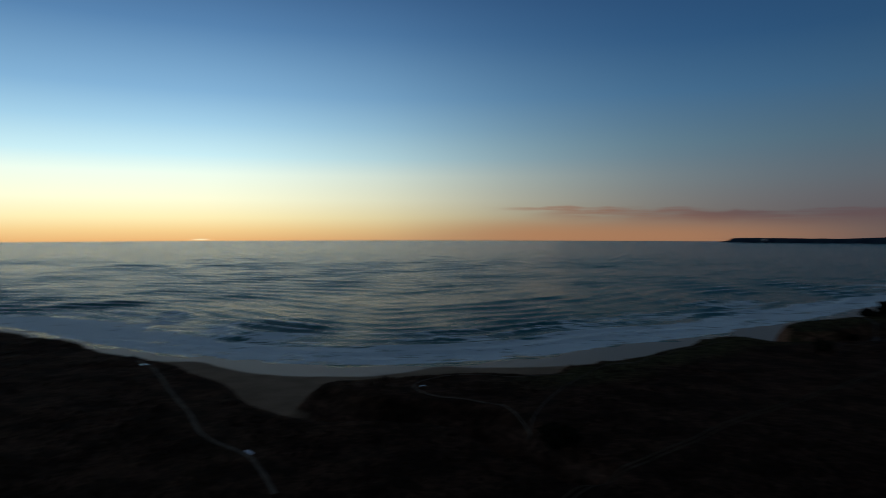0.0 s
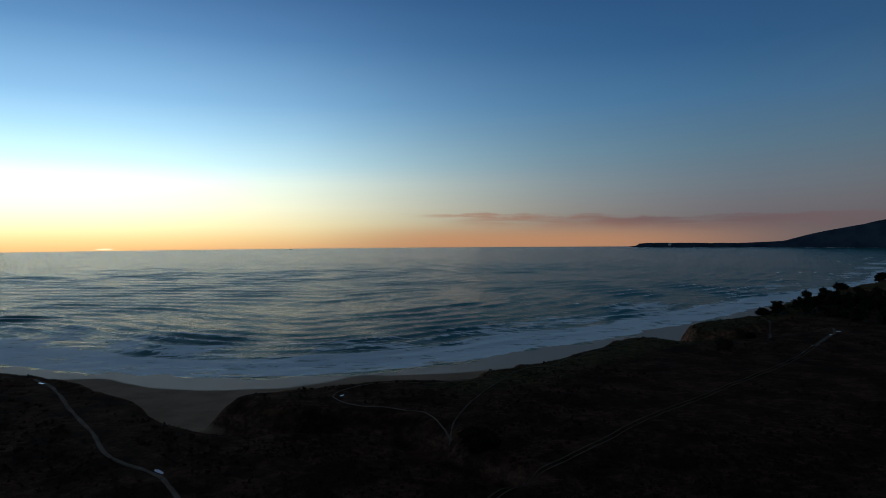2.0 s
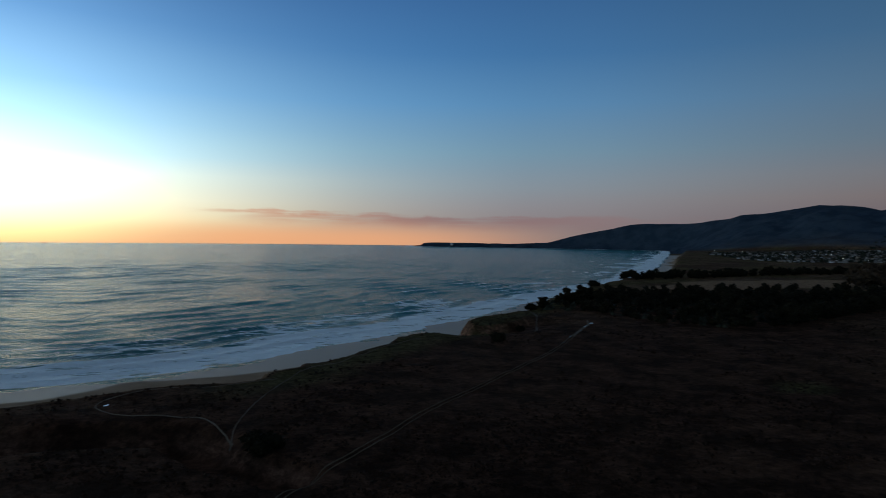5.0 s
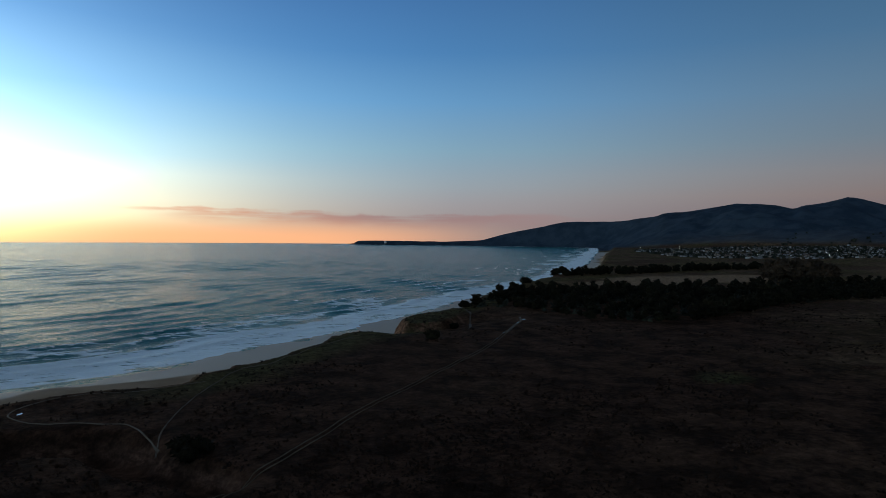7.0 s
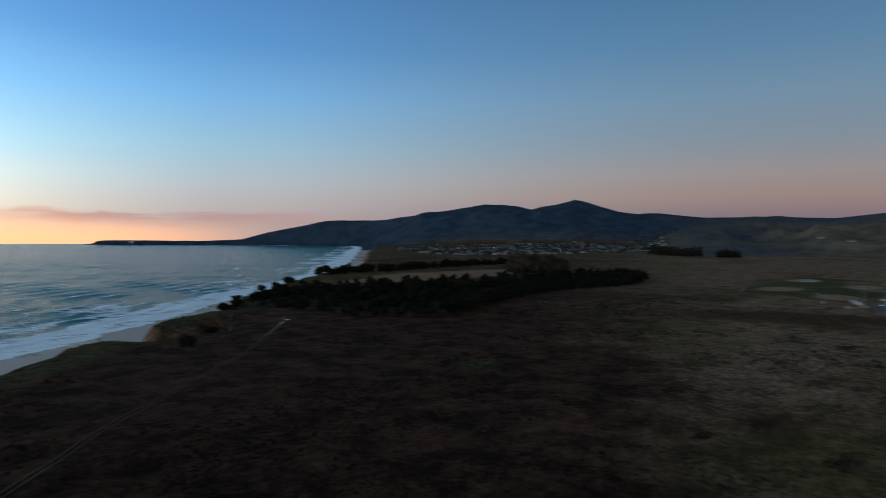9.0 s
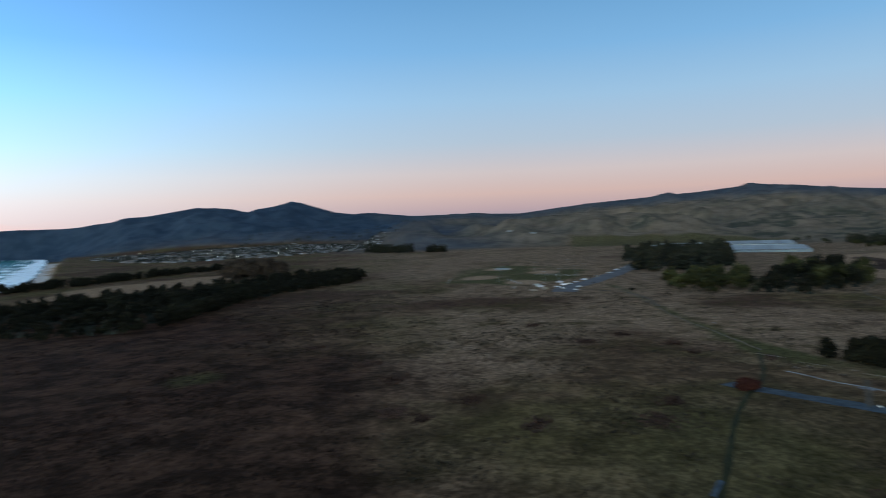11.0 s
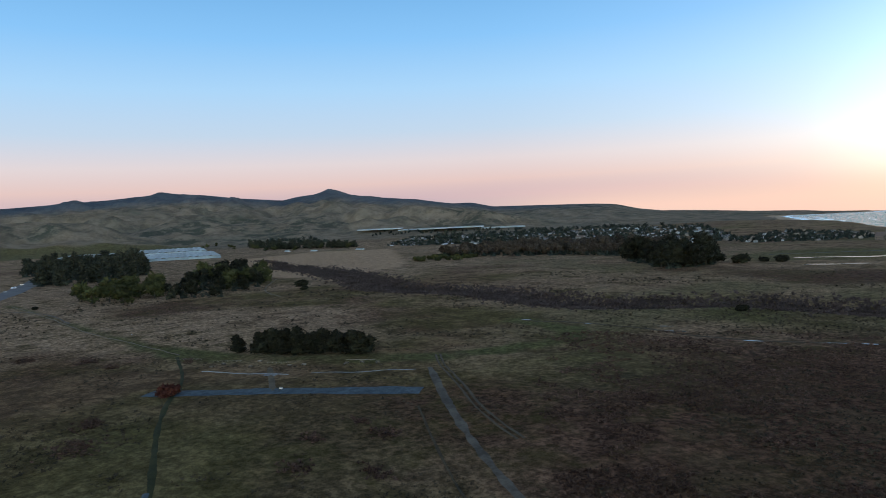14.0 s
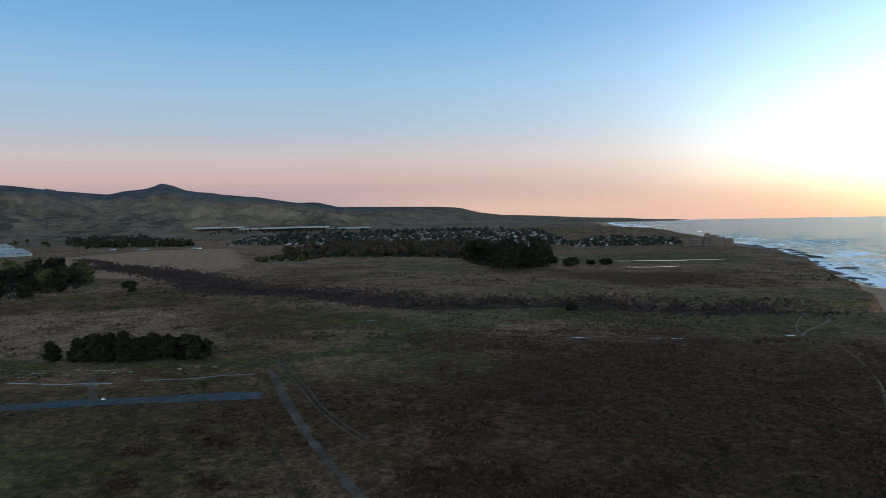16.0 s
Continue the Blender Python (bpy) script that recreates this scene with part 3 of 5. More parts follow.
def ground_surface(x, y):
    z, dc, dw, top, gully, cd, ca, rise, az, r = land_height(x, y, True)
    sand = np.maximum(step(-6, -9, dc) * np.maximum(step(3400, 3000, r), step(70, 90, az)), step(0.8, 0.95, gully) * step(240, 262, y))
    cliff = np.clip(step(2.0, -2.0, dc) * (1 - sand) * step(-0.5, 0.2, field_noise(x, y, 40, 2, 31) + 0.3) + step(0.25, 0.6, gully) * step(0.97, 0.75, gully) * step(-0.35, 0.1, field_noise(x, y, 22, 3, 33)) * (0.5 + 0.5 * step(320, 350, y)), 0, 1)
    cliff = cliff * step(1500, 900, r)
    wet = sand * step(46, 40, dw + 34 * field_noise(x, y, 75, 3, 34) + 14 * field_noise(x, y, 240, 2, 39) + 25 * step(-100, -400, y))
    scrub = np.maximum(0.95 * step(30, 16, cd), step(-0.1, 0.35, field_noise(x, y, 90, 4, 35) + 0.45 * step(116, 140, az) * step(400, 260, r)))
    brown = np.maximum(soft_poly(x, y, BROWN_FIELD, 8), 0.8 * soft_poly(x, y, NORTH_FIELD, 10))
    for bx, by, br in ((770, 120, 20), (850, 190, 22), (950, 120, 20), (1030, 200, 20)):
        brown = np.maximum(brown, step(br + 5, br - 3, np.hypot((x - bx) * 0.6, y - by)))
    gp, _ = line_distance(x, y, GREEN_PATH)
    grass = np.maximum(step(14, 5, gp + 4 * field_noise(x, y, 20, 2, 36) + 7 * step(330, 420, x)) * step(-0.8, -0.1, field_noise(x, y, 25, 3, 38)), soft_poly(x, y, BALL_FIELDS, 8) * step(-0.5, 0.1, field_noise(x, y, 60, 3, 46)))
    grass = np.maximum(grass, 0.8 * soft_poly(x, y, FAR_GREEN, 12))
    grass = np.maximum(grass, 0.75 * soft_poly(x, y, SOUTH_MEADOW, 14))
    grass = np.maximum(grass, 0.55 * step(0.1, 0.5, field_noise(x, y, 130, 3, 37)) * step(120, 135, az))
    meadow = step(64, 78, az) * np.maximum(step(140, 118, az), 0.75 * step(260, 380, r) * step(1100, 800, r)) * step(-0.35, 0.15, field_noise(x, y, 110, 3, 43)) + 0.5 * step(600, 900, r) * step(60, 72, az)
    grass = np.maximum(grass, 0.6 * soft_poly(x, y, [(186, 394), (231, 398), (258, 416), (275, 450), (222, 425), (195, 402)], 3))
    grass = np.maximum(grass, 0.75 * step(34, 12, dc + 12 * field_noise(x, y, 22, 3, 66)) * step(0, 4, dc) * step(2, 12, az) * step(60, 40, az) * step(800, 600, r))
    gorse = 0.7 * step(1.25, 0.6, np.hypot((x - 250) / 15, (y - 183) / 10) + 0.5 * field_noise(x, y, 9, 3, 64))
    lawn = step(1.2, 0.5, np.hypot((x - 195) / 75, (y + 48) / 62) + 0.35 * field_noise(x, y, 30, 3, 65))
    grass = np.maximum(grass, np.maximum(gorse, 0.35 * lawn))
    meadow = meadow * (0.3 + 0.7 * step(170, 340, r))
    hill = np.maximum(step(0.02, 0.12, rise), step(1950, 2250, r) * step(62, 74, az)) * top
    hill = hill * (1 - soft_poly(x, y, FAR_GREEN, 20))
    fold = (0.25 - np.abs(field_noise(x, y, 700, 4, 21))) * 1.1 + 0.3 * field_noise(x, y, 150, 3, 47)
    knob = 0.2 - np.abs(field_noise(x, y, 620, 3, 24)) + 0.25 * field_noise(x, y, 130, 3, 48)
    # valleys and hollows: tree patches together with painted valley shade
    wooded_shade = np.maximum(step(0.0, -0.22, fold), step(-0.02, -0.22, knob))
    # far ridges and the headland that carry the painted haze tint
    hazed_forest = hill * np.maximum(step(86, 66, az + 10 * field_noise(x, y, 500, 3, 44)) * (0.82 + 0.18 * step(0.12, 0.4, rise)), 0.7 * step(0.55, 0.85, rise) * step(140, 126, az))
    hazed_forest = np.maximum(hazed_forest, step(3300, 3700, r) * step(50, 46, az) * step(10, 16, az) * (1 - sand))
    # the sunset-side bearings get the scrub colour with painted shade
    return z, {"sand": sand, "cliff": cliff, "wet": wet, "scrub": scrub * top, "field": brown, "grass": grass * top, "meadow": np.clip(meadow, 0, 1) * top, "shaded_moor": 0.95 * step(80, 55, az + 16 * field_noise(x, y, 130, 4, 49)) * step(900, 480, r) * top, "hill": hill, "wooded_shade": wooded_shade, "hazed_forest": hazed_forest}


RINGS = np.concatenate([np.linspace(0.05, 90, 40)[:-1], np.geomspace(90, 150, 24)[:-1], np.geomspace(150, 620, 190)[:-1], np.geomspace(620, 1500, 70)[:-1], np.geomspace(1500, 4960, 165)])
ANGLES = np.concatenate([np.arange(-40, 175, 0.3), np.arange(175, 320, 2.5)])
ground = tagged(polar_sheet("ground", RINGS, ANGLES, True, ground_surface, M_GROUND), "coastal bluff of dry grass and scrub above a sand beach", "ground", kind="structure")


def sea_surface(x, y):
    dw, along = line_distance(x, y, WATER)
    dry = inside(x, y, list(map(tuple, WATER)) + FAR_EAST)
    off = np.where(dry, -dw, dw) + 5
    r = np.hypot(x, y)
    lam = 24 + 0.045 * np.maximum(off, 0)
    wob = (34 * field_noise(x, y, 300, 4, 51) + 6.0 * field_noise(x, y, 60, 2, 52)) * lam / 26
    u = np.mod(np.log1p(0.045 * np.maximum(off + wob, 0) / 24) / 0.045, 1.0)
    crest = np.where(u < 0.28, step(0, 0.28, u), np.exp(-(u - 0.28) / 0.19))
    power = np.clip(0.75 + 0.2 * field_noise(x, y, 260, 2, 53) + 0.9 * field_noise(x, y, 70, 2, 58), 0.08, 1.4)
    amp = ((0.026 + 0.016 * step(420, 120, off)) * np.minimum(lam, 62) * step(2800, 1300, r) + 0.5 * step(420, 130, off) * step(0.7, 1.25, power)) * power * step(3, 40, off)
    z = SEA + amp * crest + 0.3 * field_noise(x, y, 16, 2, 54) * step(1400, 600, r) - 0.2
    rag = 20 * field_noise(x, y, 80, 4, 55)
    small = 5 * field_noise(x, y, 26, 3, 57)
    wide = 52 + 16 * field_noise(x, y, 210, 2, 62)
    wash = step(wide + 16, wide - 10, off + small + 0.8 * rag) * step(-4, 1, off) * (0.84 + 0.45 * field_noise(x, y, 24, 4, 63))
    second = step(60, 74, off + rag + small) * step(150, 96, off + rag) * np.clip(0.30 + 0.85 * field_noise(x, y, 60, 4, 59), 0, 0.8)
    line = step(0.5, 0.95, crest) * step(0.85, 1.2, power) * step(300, 150, off + rag) * 0.75
    rocks = step(-900, -1100, y) * step(170, 60, off + rag) * (0.0 + 0.5 * field_noise(x, y, 60, 3, 60))
    south = step(-420, -560, y) * step(330, 150, off + rag) * step(0.35, 0.85, crest) * np.clip(0.05 + 0.85 * field_noise(x, y, 60, 4, 56), 0, 1)
    wash = wash * (1 - 0.55 * step(-420, -560, y) * step(12, 30, off + small))
    return z, {"foam": np.clip(wash + np.maximum(second, line) + rocks + south, 0, 1)}


SEA_RINGS = np.concatenate([np.geomspace(230, 2000, 500)[:-1], np.geomspace(2000, 4950, 150)])
SEA_ANGLES = np.concatenate([np.arange(140, 176, 0.33), np.arange(176, 318, 3.0), np.arange(318, 412, 0.25)])
water = tagged(polar_sheet("water", SEA_RINGS, SEA_ANGLES, False, sea_surface, M_SEA), "calm grey-blue sea with low swell and white surf", "sea", kind="structure")


# ---- things: helpers ----
bpy.context.view_layer.update()
GROUND_TREE = mathutils.bvhtree.BVHTree.FromObject(ground, bpy.context.evaluated_depsgraph_get())


def height(x, y):
    """The height of the ground sheet under a place."""
    return GROUND_TREE.ray_cast(Vector((x, y, 900)), Vector((0, 0, -1)))[0].z


def place(ob, x, y, dz=0.0, turn=0.0, size=1.0):
    ob.location = (x, y, height(x, y) + dz)
    ob.rotation_euler = (0, 0, radians(turn))
    ob.scale = (size, size, size)
    return ob


def mesh_of(name, verts, faces, mat, smooth=False):
    me = bpy.data.meshes.new(name)
    me.from_pydata([tuple(v) for v in verts], [], faces)
    me.materials.append(mat)
    if smooth:
        me.polygons.foreach_set("use_smooth", [True] * len(me.polygons))
    me.update()
    return me


def part(name, bm, mat, parent, label=""):
    me = bpy.data.meshes.new(name)
    bm.to_mesh(me)
    bm.free()
    me.materials.append(mat)
    ob = new(name, me)
    ob.parent = parent
    return tagged(ob, label)


def box(bm, x, y, z, sx, sy, sz, bevel=0.0):
    """A box that stands on z, centred on x and y."""
    r = bmesh.ops.create_cube(bm, size=1.0, matrix=Matrix.Translation((x, y, z + sz / 2)) @ Matrix.Diagonal((sx, sy, sz, 1)))
    if bevel:
        edges = list({e for v in r["verts"] for e in v.link_edges})
        bmesh.ops.bevel(bm, geom=edges, offset=bevel, segments=2, affect="EDGES")
    return bm


def tube(bm, a, b, r0, r1, sides=6):
    a, b = Vector(a), Vector(b)
    m = Matrix.Translation((a + b) / 2) @ (b - a).to_track_quat("Z", "Y").to_matrix().to_4x4()
    bmesh.ops.create_cone(bm, cap_ends=True, segments=sides, radius1=r0, radius2=r1, depth=(b - a).length, matrix=m)
    return bm


def thing(name, label, category, group="", kind=""):
    return tagged(new(name), label, category, group, kind)


# ---- paths, tracks and the flying strip ----
def ribbon(name, pts, width, mat, label, category, lift=0.22, ragged=0.55, lanes=1, gap=0.0, seed=0, kind="structure"):
    """A strip of worn ground that follows the land; two lanes make wheel ruts."""
    line = smooth_line(pts, 8)
    seg = np.hypot(*np.diff(line, axis=0).T)
    s = np.concatenate([[0], np.cumsum(seg)])
    n = max(4, int(s[-1] / 2.2))
    t = np.linspace(0, s[-1], n)
    c = np.stack([np.interp(t, s, line[:, 0]), np.interp(t, s, line[:, 1])], -1)
    d = np.gradient(c, axis=0)
    d /= np.linalg.norm(d, axis=1)[:, None] + 1e-9
    nrm = np.stack([-d[:, 1], d[:, 0]], -1)
    verts, faces = [], []
    for lane in range(lanes):
        mid = (lane - (lanes - 1) / 2) * gap
        base = len(verts)
        w = width * np.maximum(1 + ragged * field_noise(t, t * 0 + lane * 9 + seed, 7, 3, 61 + seed), 0.2)
        for k in (-0.5, -0.17, 0.17, 0.5):
            p = c + nrm * (mid + k * w)[:, None]
            z = land_height(p[:, 0], p[:, 1]) + lift - (0.2 if abs(k) == 0.5 else 0)
            verts += [(*q, zz) for q, zz in zip(p, z)]
        for k in range(3):
            for i in range(n - 1):
                a = base + k * n + i
                faces.append((a, a + n, a + n + 1, a + 1))
    ob = new(name, mesh_of(name, verts, [f[::-1] for f in faces], mat, True))
    return tagged(ob, label, category, kind=kind)


ribbon("footpath", [(54, 277), (11, 274), (-7, 266), (-11, 254), (-2, 240), (8, 235), (20, 227), (25, 213), (27, 203)], 0.6, M_DIRT, "pale dirt footpath looping along the bluff edge", "path")
ribbon("footpath", [(26, 202), (31, 219), (41, 243), (58, 274), (71, 291), (114, 328), (150, 352)], 0.5, M_DIRT, "narrow dirt footpath along the bluff edge", "path", seed=1)
ribbon("dirt_track", [(283, 372), (223, 314), (186, 281), (135, 242), (95, 211), (66, 184), (44, 165), (28, 148), (10, 120)], 0.4, M_TRACK, "two wheel ruts worn through dry grass", "track", lanes=2, gap=1.9, seed=2)
ribbon("dirt_track", [(300, 395), (283, 372), (262, 352), (240, 330)], 1.3, M_DIRT, "pale muddy stretch of a dirt track", "track", seed=3)
ribbon("dirt_track", [(-137, 299), (-124, 285), (-103, 250), (-84, 219), (-70, 194), (-53, 177), (-46, 166), (-38, 150)], 1.3, M_DIRT, "pale dirt track running down to the beach", "track", seed=4)
ribbon("footpath", [(292, 459), (280, 432), (266, 410), (250, 385), (233, 360)], 1.6, M_DIRT, "dirt footpath beside the sandstone cliff", "path", seed=5)
ribbon("dirt_track", [(232, -134), (201, -120), (169, -106), (141, -95), (121, -88), (100, -82)], 2.6, M_GRAVEL, "grey gravel track through dry grass", "track", ragged=0.7, seed=6)
ribbon("dirt_track", [(336, -56), (297, -51), (266, -44), (254, -39), (229, -32), (206, -27), (167, -20), (140, -14)], 1.6, M_MOWN, "mown green track through rough grass", "track", seed=7)
ribbon("footpath", [(187, -103), (151, -88), (125, -78), (100, -70)], 0.8, M_SCRUB, "narrow dark ditch across the grass", "ditch", seed=8)
ribbon("footpath", [(299, -236), (258, -254), (184, -264), (141, -292), (104, -326), (74, -362), (50, -380)], 1.7, M_TRACK, "worn grass path along the bluff", "path", seed=9)
ribbon("footpath", [(100, -331), (103, -340), (104, -358), (104, -377), (105, -388), (110, -398)], 1.5, M_DIRT, "pale sandy path down to the creek mouth", "path", seed=10)
ribbon("footpath", [(105, -340), (109, -350), (114, -366), (118, -384), (123, -408), (117, -425), (108, -440)], 0.9, M_DIRT, "short pale sandy spur path", "path", seed=11)
ribbon("dirt_track", [(97, -333), (84, -320), (68, -291), (54, -256), (42, -210)], 0.8, M_TRACK, "worn dirt track along the bluff edge", "track", seed=12)
ribbon("dirt_track", [(252, -150), (232, -140), (200, -128), (170, -116), (140, -108)], 0.9, M_TRACK, "faint wheel ruts beside the gravel track", "track", lanes=2, gap=2.0, seed=13)
ribbon("dirt_track", [(668, 70), (650, 20), (600, -8), (520, -20)], 1.8, M_DIRT, "pale dirt track beside the car park", "track", seed=14)
ribbon("dirt_track", [(760, -240), (640, -190), (560, -180)], 1.3, M_DIRT, "pale dirt track under the trees", "track", seed=15)
ribbon("road", [(290, -985), (330, -900), (400, -820), (470, -740)], 5.0, M_TARMAC, "narrow grey road near the clifftop hotel", "road", seed=16)
ribbon("footpath", [(709, 17), (582, -7), (455, -29), (392, -46), (340, -58)], 0.7, M_DIRT, "thin pale footpath through grass", "path", ragged=0.6, seed=22)
ribbon("runway", [(270, -34), (262, -43), (250, -60), (236, -77), (221, -95), (204, -114)], 9.2, M_RUNWAY, "worn blue-grey model aircraft runway strip", "runway", lift=0.3, ragged=0.14, seed=17)
ribbon("tarmac_pad", [(166, -19), (156, -16)], 1.6, M_RUNWAY, "small blue-grey tarmac pad on the mown track", "pad", lift=0.45, ragged=0.1, seed=24)
ribbon("pit_strip", [(297, -59), (275, -77), (264, -86)], 0.75, M_CONCRETE, "pale concrete pit strip beside the runway", "strip", lift=0.32, ragged=1.1, seed=18)
ribbon("pit_strip", [(259, -94), (242, -115), (233, -128)], 0.5, M_CONCRETE, "pale concrete pit strip beside the runway", "strip", lift=0.32, ragged=1.2, seed=19)
ribbon("cross_path", [(283, -84), (268, -80), (240, -72)], 2.2, M_TRACK, "short dark worn path to the runway", "path", lift=0.3, seed=20)
ribbon("car_park", [(640, 62), (690, 62), (790, 40), (900, 20), (1090, -8)], 24, M_TARMAC, "long grey tarmac car park by the ball fields", "car park", lift=0.35, ragged=0.03, seed=21)


def puddle(x, y, length, width, turn, seed):
    n = 26
    a = np.linspace(0, 2 * np.pi, n, endpoint=False)
    r = 1 + 0.35 * field_noise(np.cos(a) * 3 + seed * 5, np.sin(a) * 3, 1.2, 2, 70)
    px, py = np.cos(a) * r * length / 2, np.sin(a) * r * width / 2
    c, s = math.cos(radians(turn)), math.sin(radians(turn))
    wx, wy = x + px * c - py * s, y + px * s + py * c
    z = float(np.max(land_height(wx, wy))) + 0.06
    verts = [(q, w, z) for q, w in zip(wx, wy)] + [(q, w, z - 0.6) for q, w in zip(wx, wy)]
    faces = [tuple(range(n))] + [(i + n, (i + 1) % n + n, (i + 1) % n, i) for i in range(n)]
    tagged(new("puddle", mesh_of("puddle", verts, faces, M_PUDDLE)), "rain puddle mirroring the sky on flat ground", "puddle", "rain puddles", "structure")


for i, (x, y, l, w, t) in enumerate([(372, -722, 60, 6, 28), (335, -752, 46, 5, 28), (405, -700, 20, 5, 28), (352, -640, 34, 6, 28), (330, -655, 22, 5, 28),
                                     (176, -266, 9, 1.6, 33), (150, -284, 8, 1.5, 30), (141, -290, 6, 1.4, 28), (262, -252, 7, 1.3, 45), (300, -238, 6, 1.3, 50), (106, -331, 5, 2, 30),
                                     (292, 380, 6, 2.2, 40), (276, 366, 7, 1.0, 40), (240, 332, 5, 0.8, 42), (222, 314, 4, 0.7, 42), (258, 348, 5, 1.5, 40), (-131, 292, 5, 1.6, -40), (-52, 178, 5, 1.3, -50), (-8, 257, 3, 1.2, 60),
                                     (216, -262, 10, 1.6, 38), (228, -270, 8, 1.2, 38)]):
    puddle(x, y, l, w, t, i)


# ---- trees ----
def ball(detail):
    bm = bmesh.new()
    bmesh.ops.create_icosphere(bm, subdivisions=detail, radius=1.0)
    v = np.array([q.co[:] for q in bm.verts])
    f = [tuple(q.index for q in p.verts) for p in bm.faces]
    bm.free()
    return v, f


BALLS = {d: ball(d) for d in (1, 2)}


def crown_mesh(name, lobes, mat, leaves, leaf, rng, detail=2):
    """Uneven lobes of foliage, ringed by many small leaf sprays that break the outline."""
    verts, faces = [], []
    bv, bf = BALLS[detail]
    for cx, cy, cz, rx, rz in lobes:
        k = 1 + rng.uniform(-0.25, 0.22, len(bv))[:, None]
        p = bv * k * (rx * 0.86, rx * 0.86, rz * 0.86) + (cx, cy, cz)
        o = len(verts)
        verts += p.tolist()
        faces += [tuple(i + o for i in q) for q in bf]
    per = max(1, leaves // len(lobes))
    for cx, cy, cz, rx, rz in lobes:
        for _ in range(per):
            d = rng.normal(size=3)
            d /= np.linalg.norm(d)
            base = np.array((cx, cy, cz)) + d * (rx, rx, rz) * rng.uniform(0.78, 1.12)
            a, b = rng.normal(size=3), rng.normal(size=3)
            a, b = a / np.linalg.norm(a), b / np.linalg.norm(b)
            s = leaf * rng.uniform(0.6, 1.5)
            o = len(verts)
            verts += [base - a * s * 0.5, base + b * s * 0.45, base + a * s * 0.6 + d * s * 0.3, base - b * s * 0.4]
            faces += [(o, o + 1, o + 2), (o, o + 2, o + 3)]
    return mesh_of(name, verts, faces, mat)


def trunk_mesh(h, r, limbs, rng):
    bm = bmesh.new()
    lean = rng.uniform(-0.04, 0.04, 2) * h
    tube(bm, (0, 0, -0.8), (lean[0] * 0.5, lean[1] * 0.5, h * 0.5), r, r * 0.7, 7)
    tube(bm, (lean[0] * 0.5, lean[1] * 0.5, h * 0.48), (lean[0], lean[1], h), r * 0.7, r * 0.25, 6)
    for i in range(limbs):
        a, z = rng.uniform(0, 6.28), h * rng.uniform(0.3, 0.75)
        l = h * rng.uniform(0.18, 0.32)
        tube(bm, (lean[0] * z / h, lean[1] * z / h, z), (math.cos(a) * l, math.sin(a) * l, z + l * 0.7), r * 0.4, r * 0.12, 5)
    me = bpy.data.meshes.new("trunk")
    bm.to_mesh(me)
    bm.free()
    me.materials.append(M_BARK)
    return me


def tree(name, kind, h, spread, mat, label, seed, near=True):
    rng = np.random.default_rng(seed)
    lobes = []
    if kind == "cone":
        for i in range(7 if near else 4):
            t = i / (6 if near else 3)
            w = spread * (1.0 - 0.45 * t)
            a = rng.uniform(0, 6.28)
            lobes.append((math.cos(a) * w * 0.25, math.sin(a) * w * 0.25, h * (0.2 + 0.68 * t), w * rng.uniform(0.75, 1), h * 0.16))
    elif kind == "bush":
        for i in range(6 if near else 4):
            a, d = rng.uniform(0, 6.28), spread * rng.uniform(0.1, 0.55)
            lobes.append((math.cos(a) * d, math.sin(a) * d, h * rng.uniform(0.32, 0.6), spread * rng.uniform(0.45, 0.6), h * rng.uniform(0.35, 0.42)))
    else:
        for i in range(8 if near else 5):
            a, d = rng.uniform(0, 6.28), spread * rng.uniform(0.15, 0.62)
            z = h * rng.uniform(0.26, 0.86)
            lobes.append((math.cos(a) * d, math.sin(a) * d, z, spread * rng.uniform(0.4, 0.6), h * rng.uniform(0.15, 0.24)))
    ob = thing(name, label, "bush" if kind == "bush" else "tree")
    t = new("trunk", trunk_mesh(h * (0.5 if kind == "bush" else 0.85), spread * (0.05 if kind == "bush" else 0.07) + 0.08, 4 if near else 3, rng))
    t.parent = ob
    c = new("crown", crown_mesh("crown", lobes, mat, 620 if near else 200, 0.55 * spread ** 0.5 if near else 0.8 * spread ** 0.5, rng, 2 if near else 1))
    c.parent = ob
    return ob


KINDS = {
    "cypress": [tree("cypress_tree", "cone", 10.5, 4.6, M_CYPRESS, "dark green cypress in a windbreak row", 10 + i) for i in range(3)],
    "pine": [tree("pine_tree", "round", 12.0, 6.0, M_PINE, "dark coastal pine in a dense belt", 20 + i, i < 2) for i in range(4)],
    "cypress_far": [tree("cypress_tree", "cone", 15, 5.5, M_PINE_HAZED, "dark cypress in a grove", 30 + i, False) for i in range(3)],
    "oak": [tree("oak_tree", "round", 13, 7.5, M_WILLOW, "olive-green broadleaf tree in a grove", 40 + i, False) for i in range(3)],
    "russet": [tree("eucalyptus_tree", "round", 17, 6.5, M_BROWNTREE, "tall russet-brown eucalyptus in a belt", 50 + i, False) for i in range(3)],
    "bush": [tree("bush", "bush", 3.6, 3.6, M_PINE, "dark rounded bush on open grass", 60 + i) for i in range(2)],
    "willow": [tree("willow_bush", "bush", 7.0, 7.5, M_WILLOW, "yellow-green willow thicket by the field", 70 + i, False) for i in range(2)],
}
USED = set()


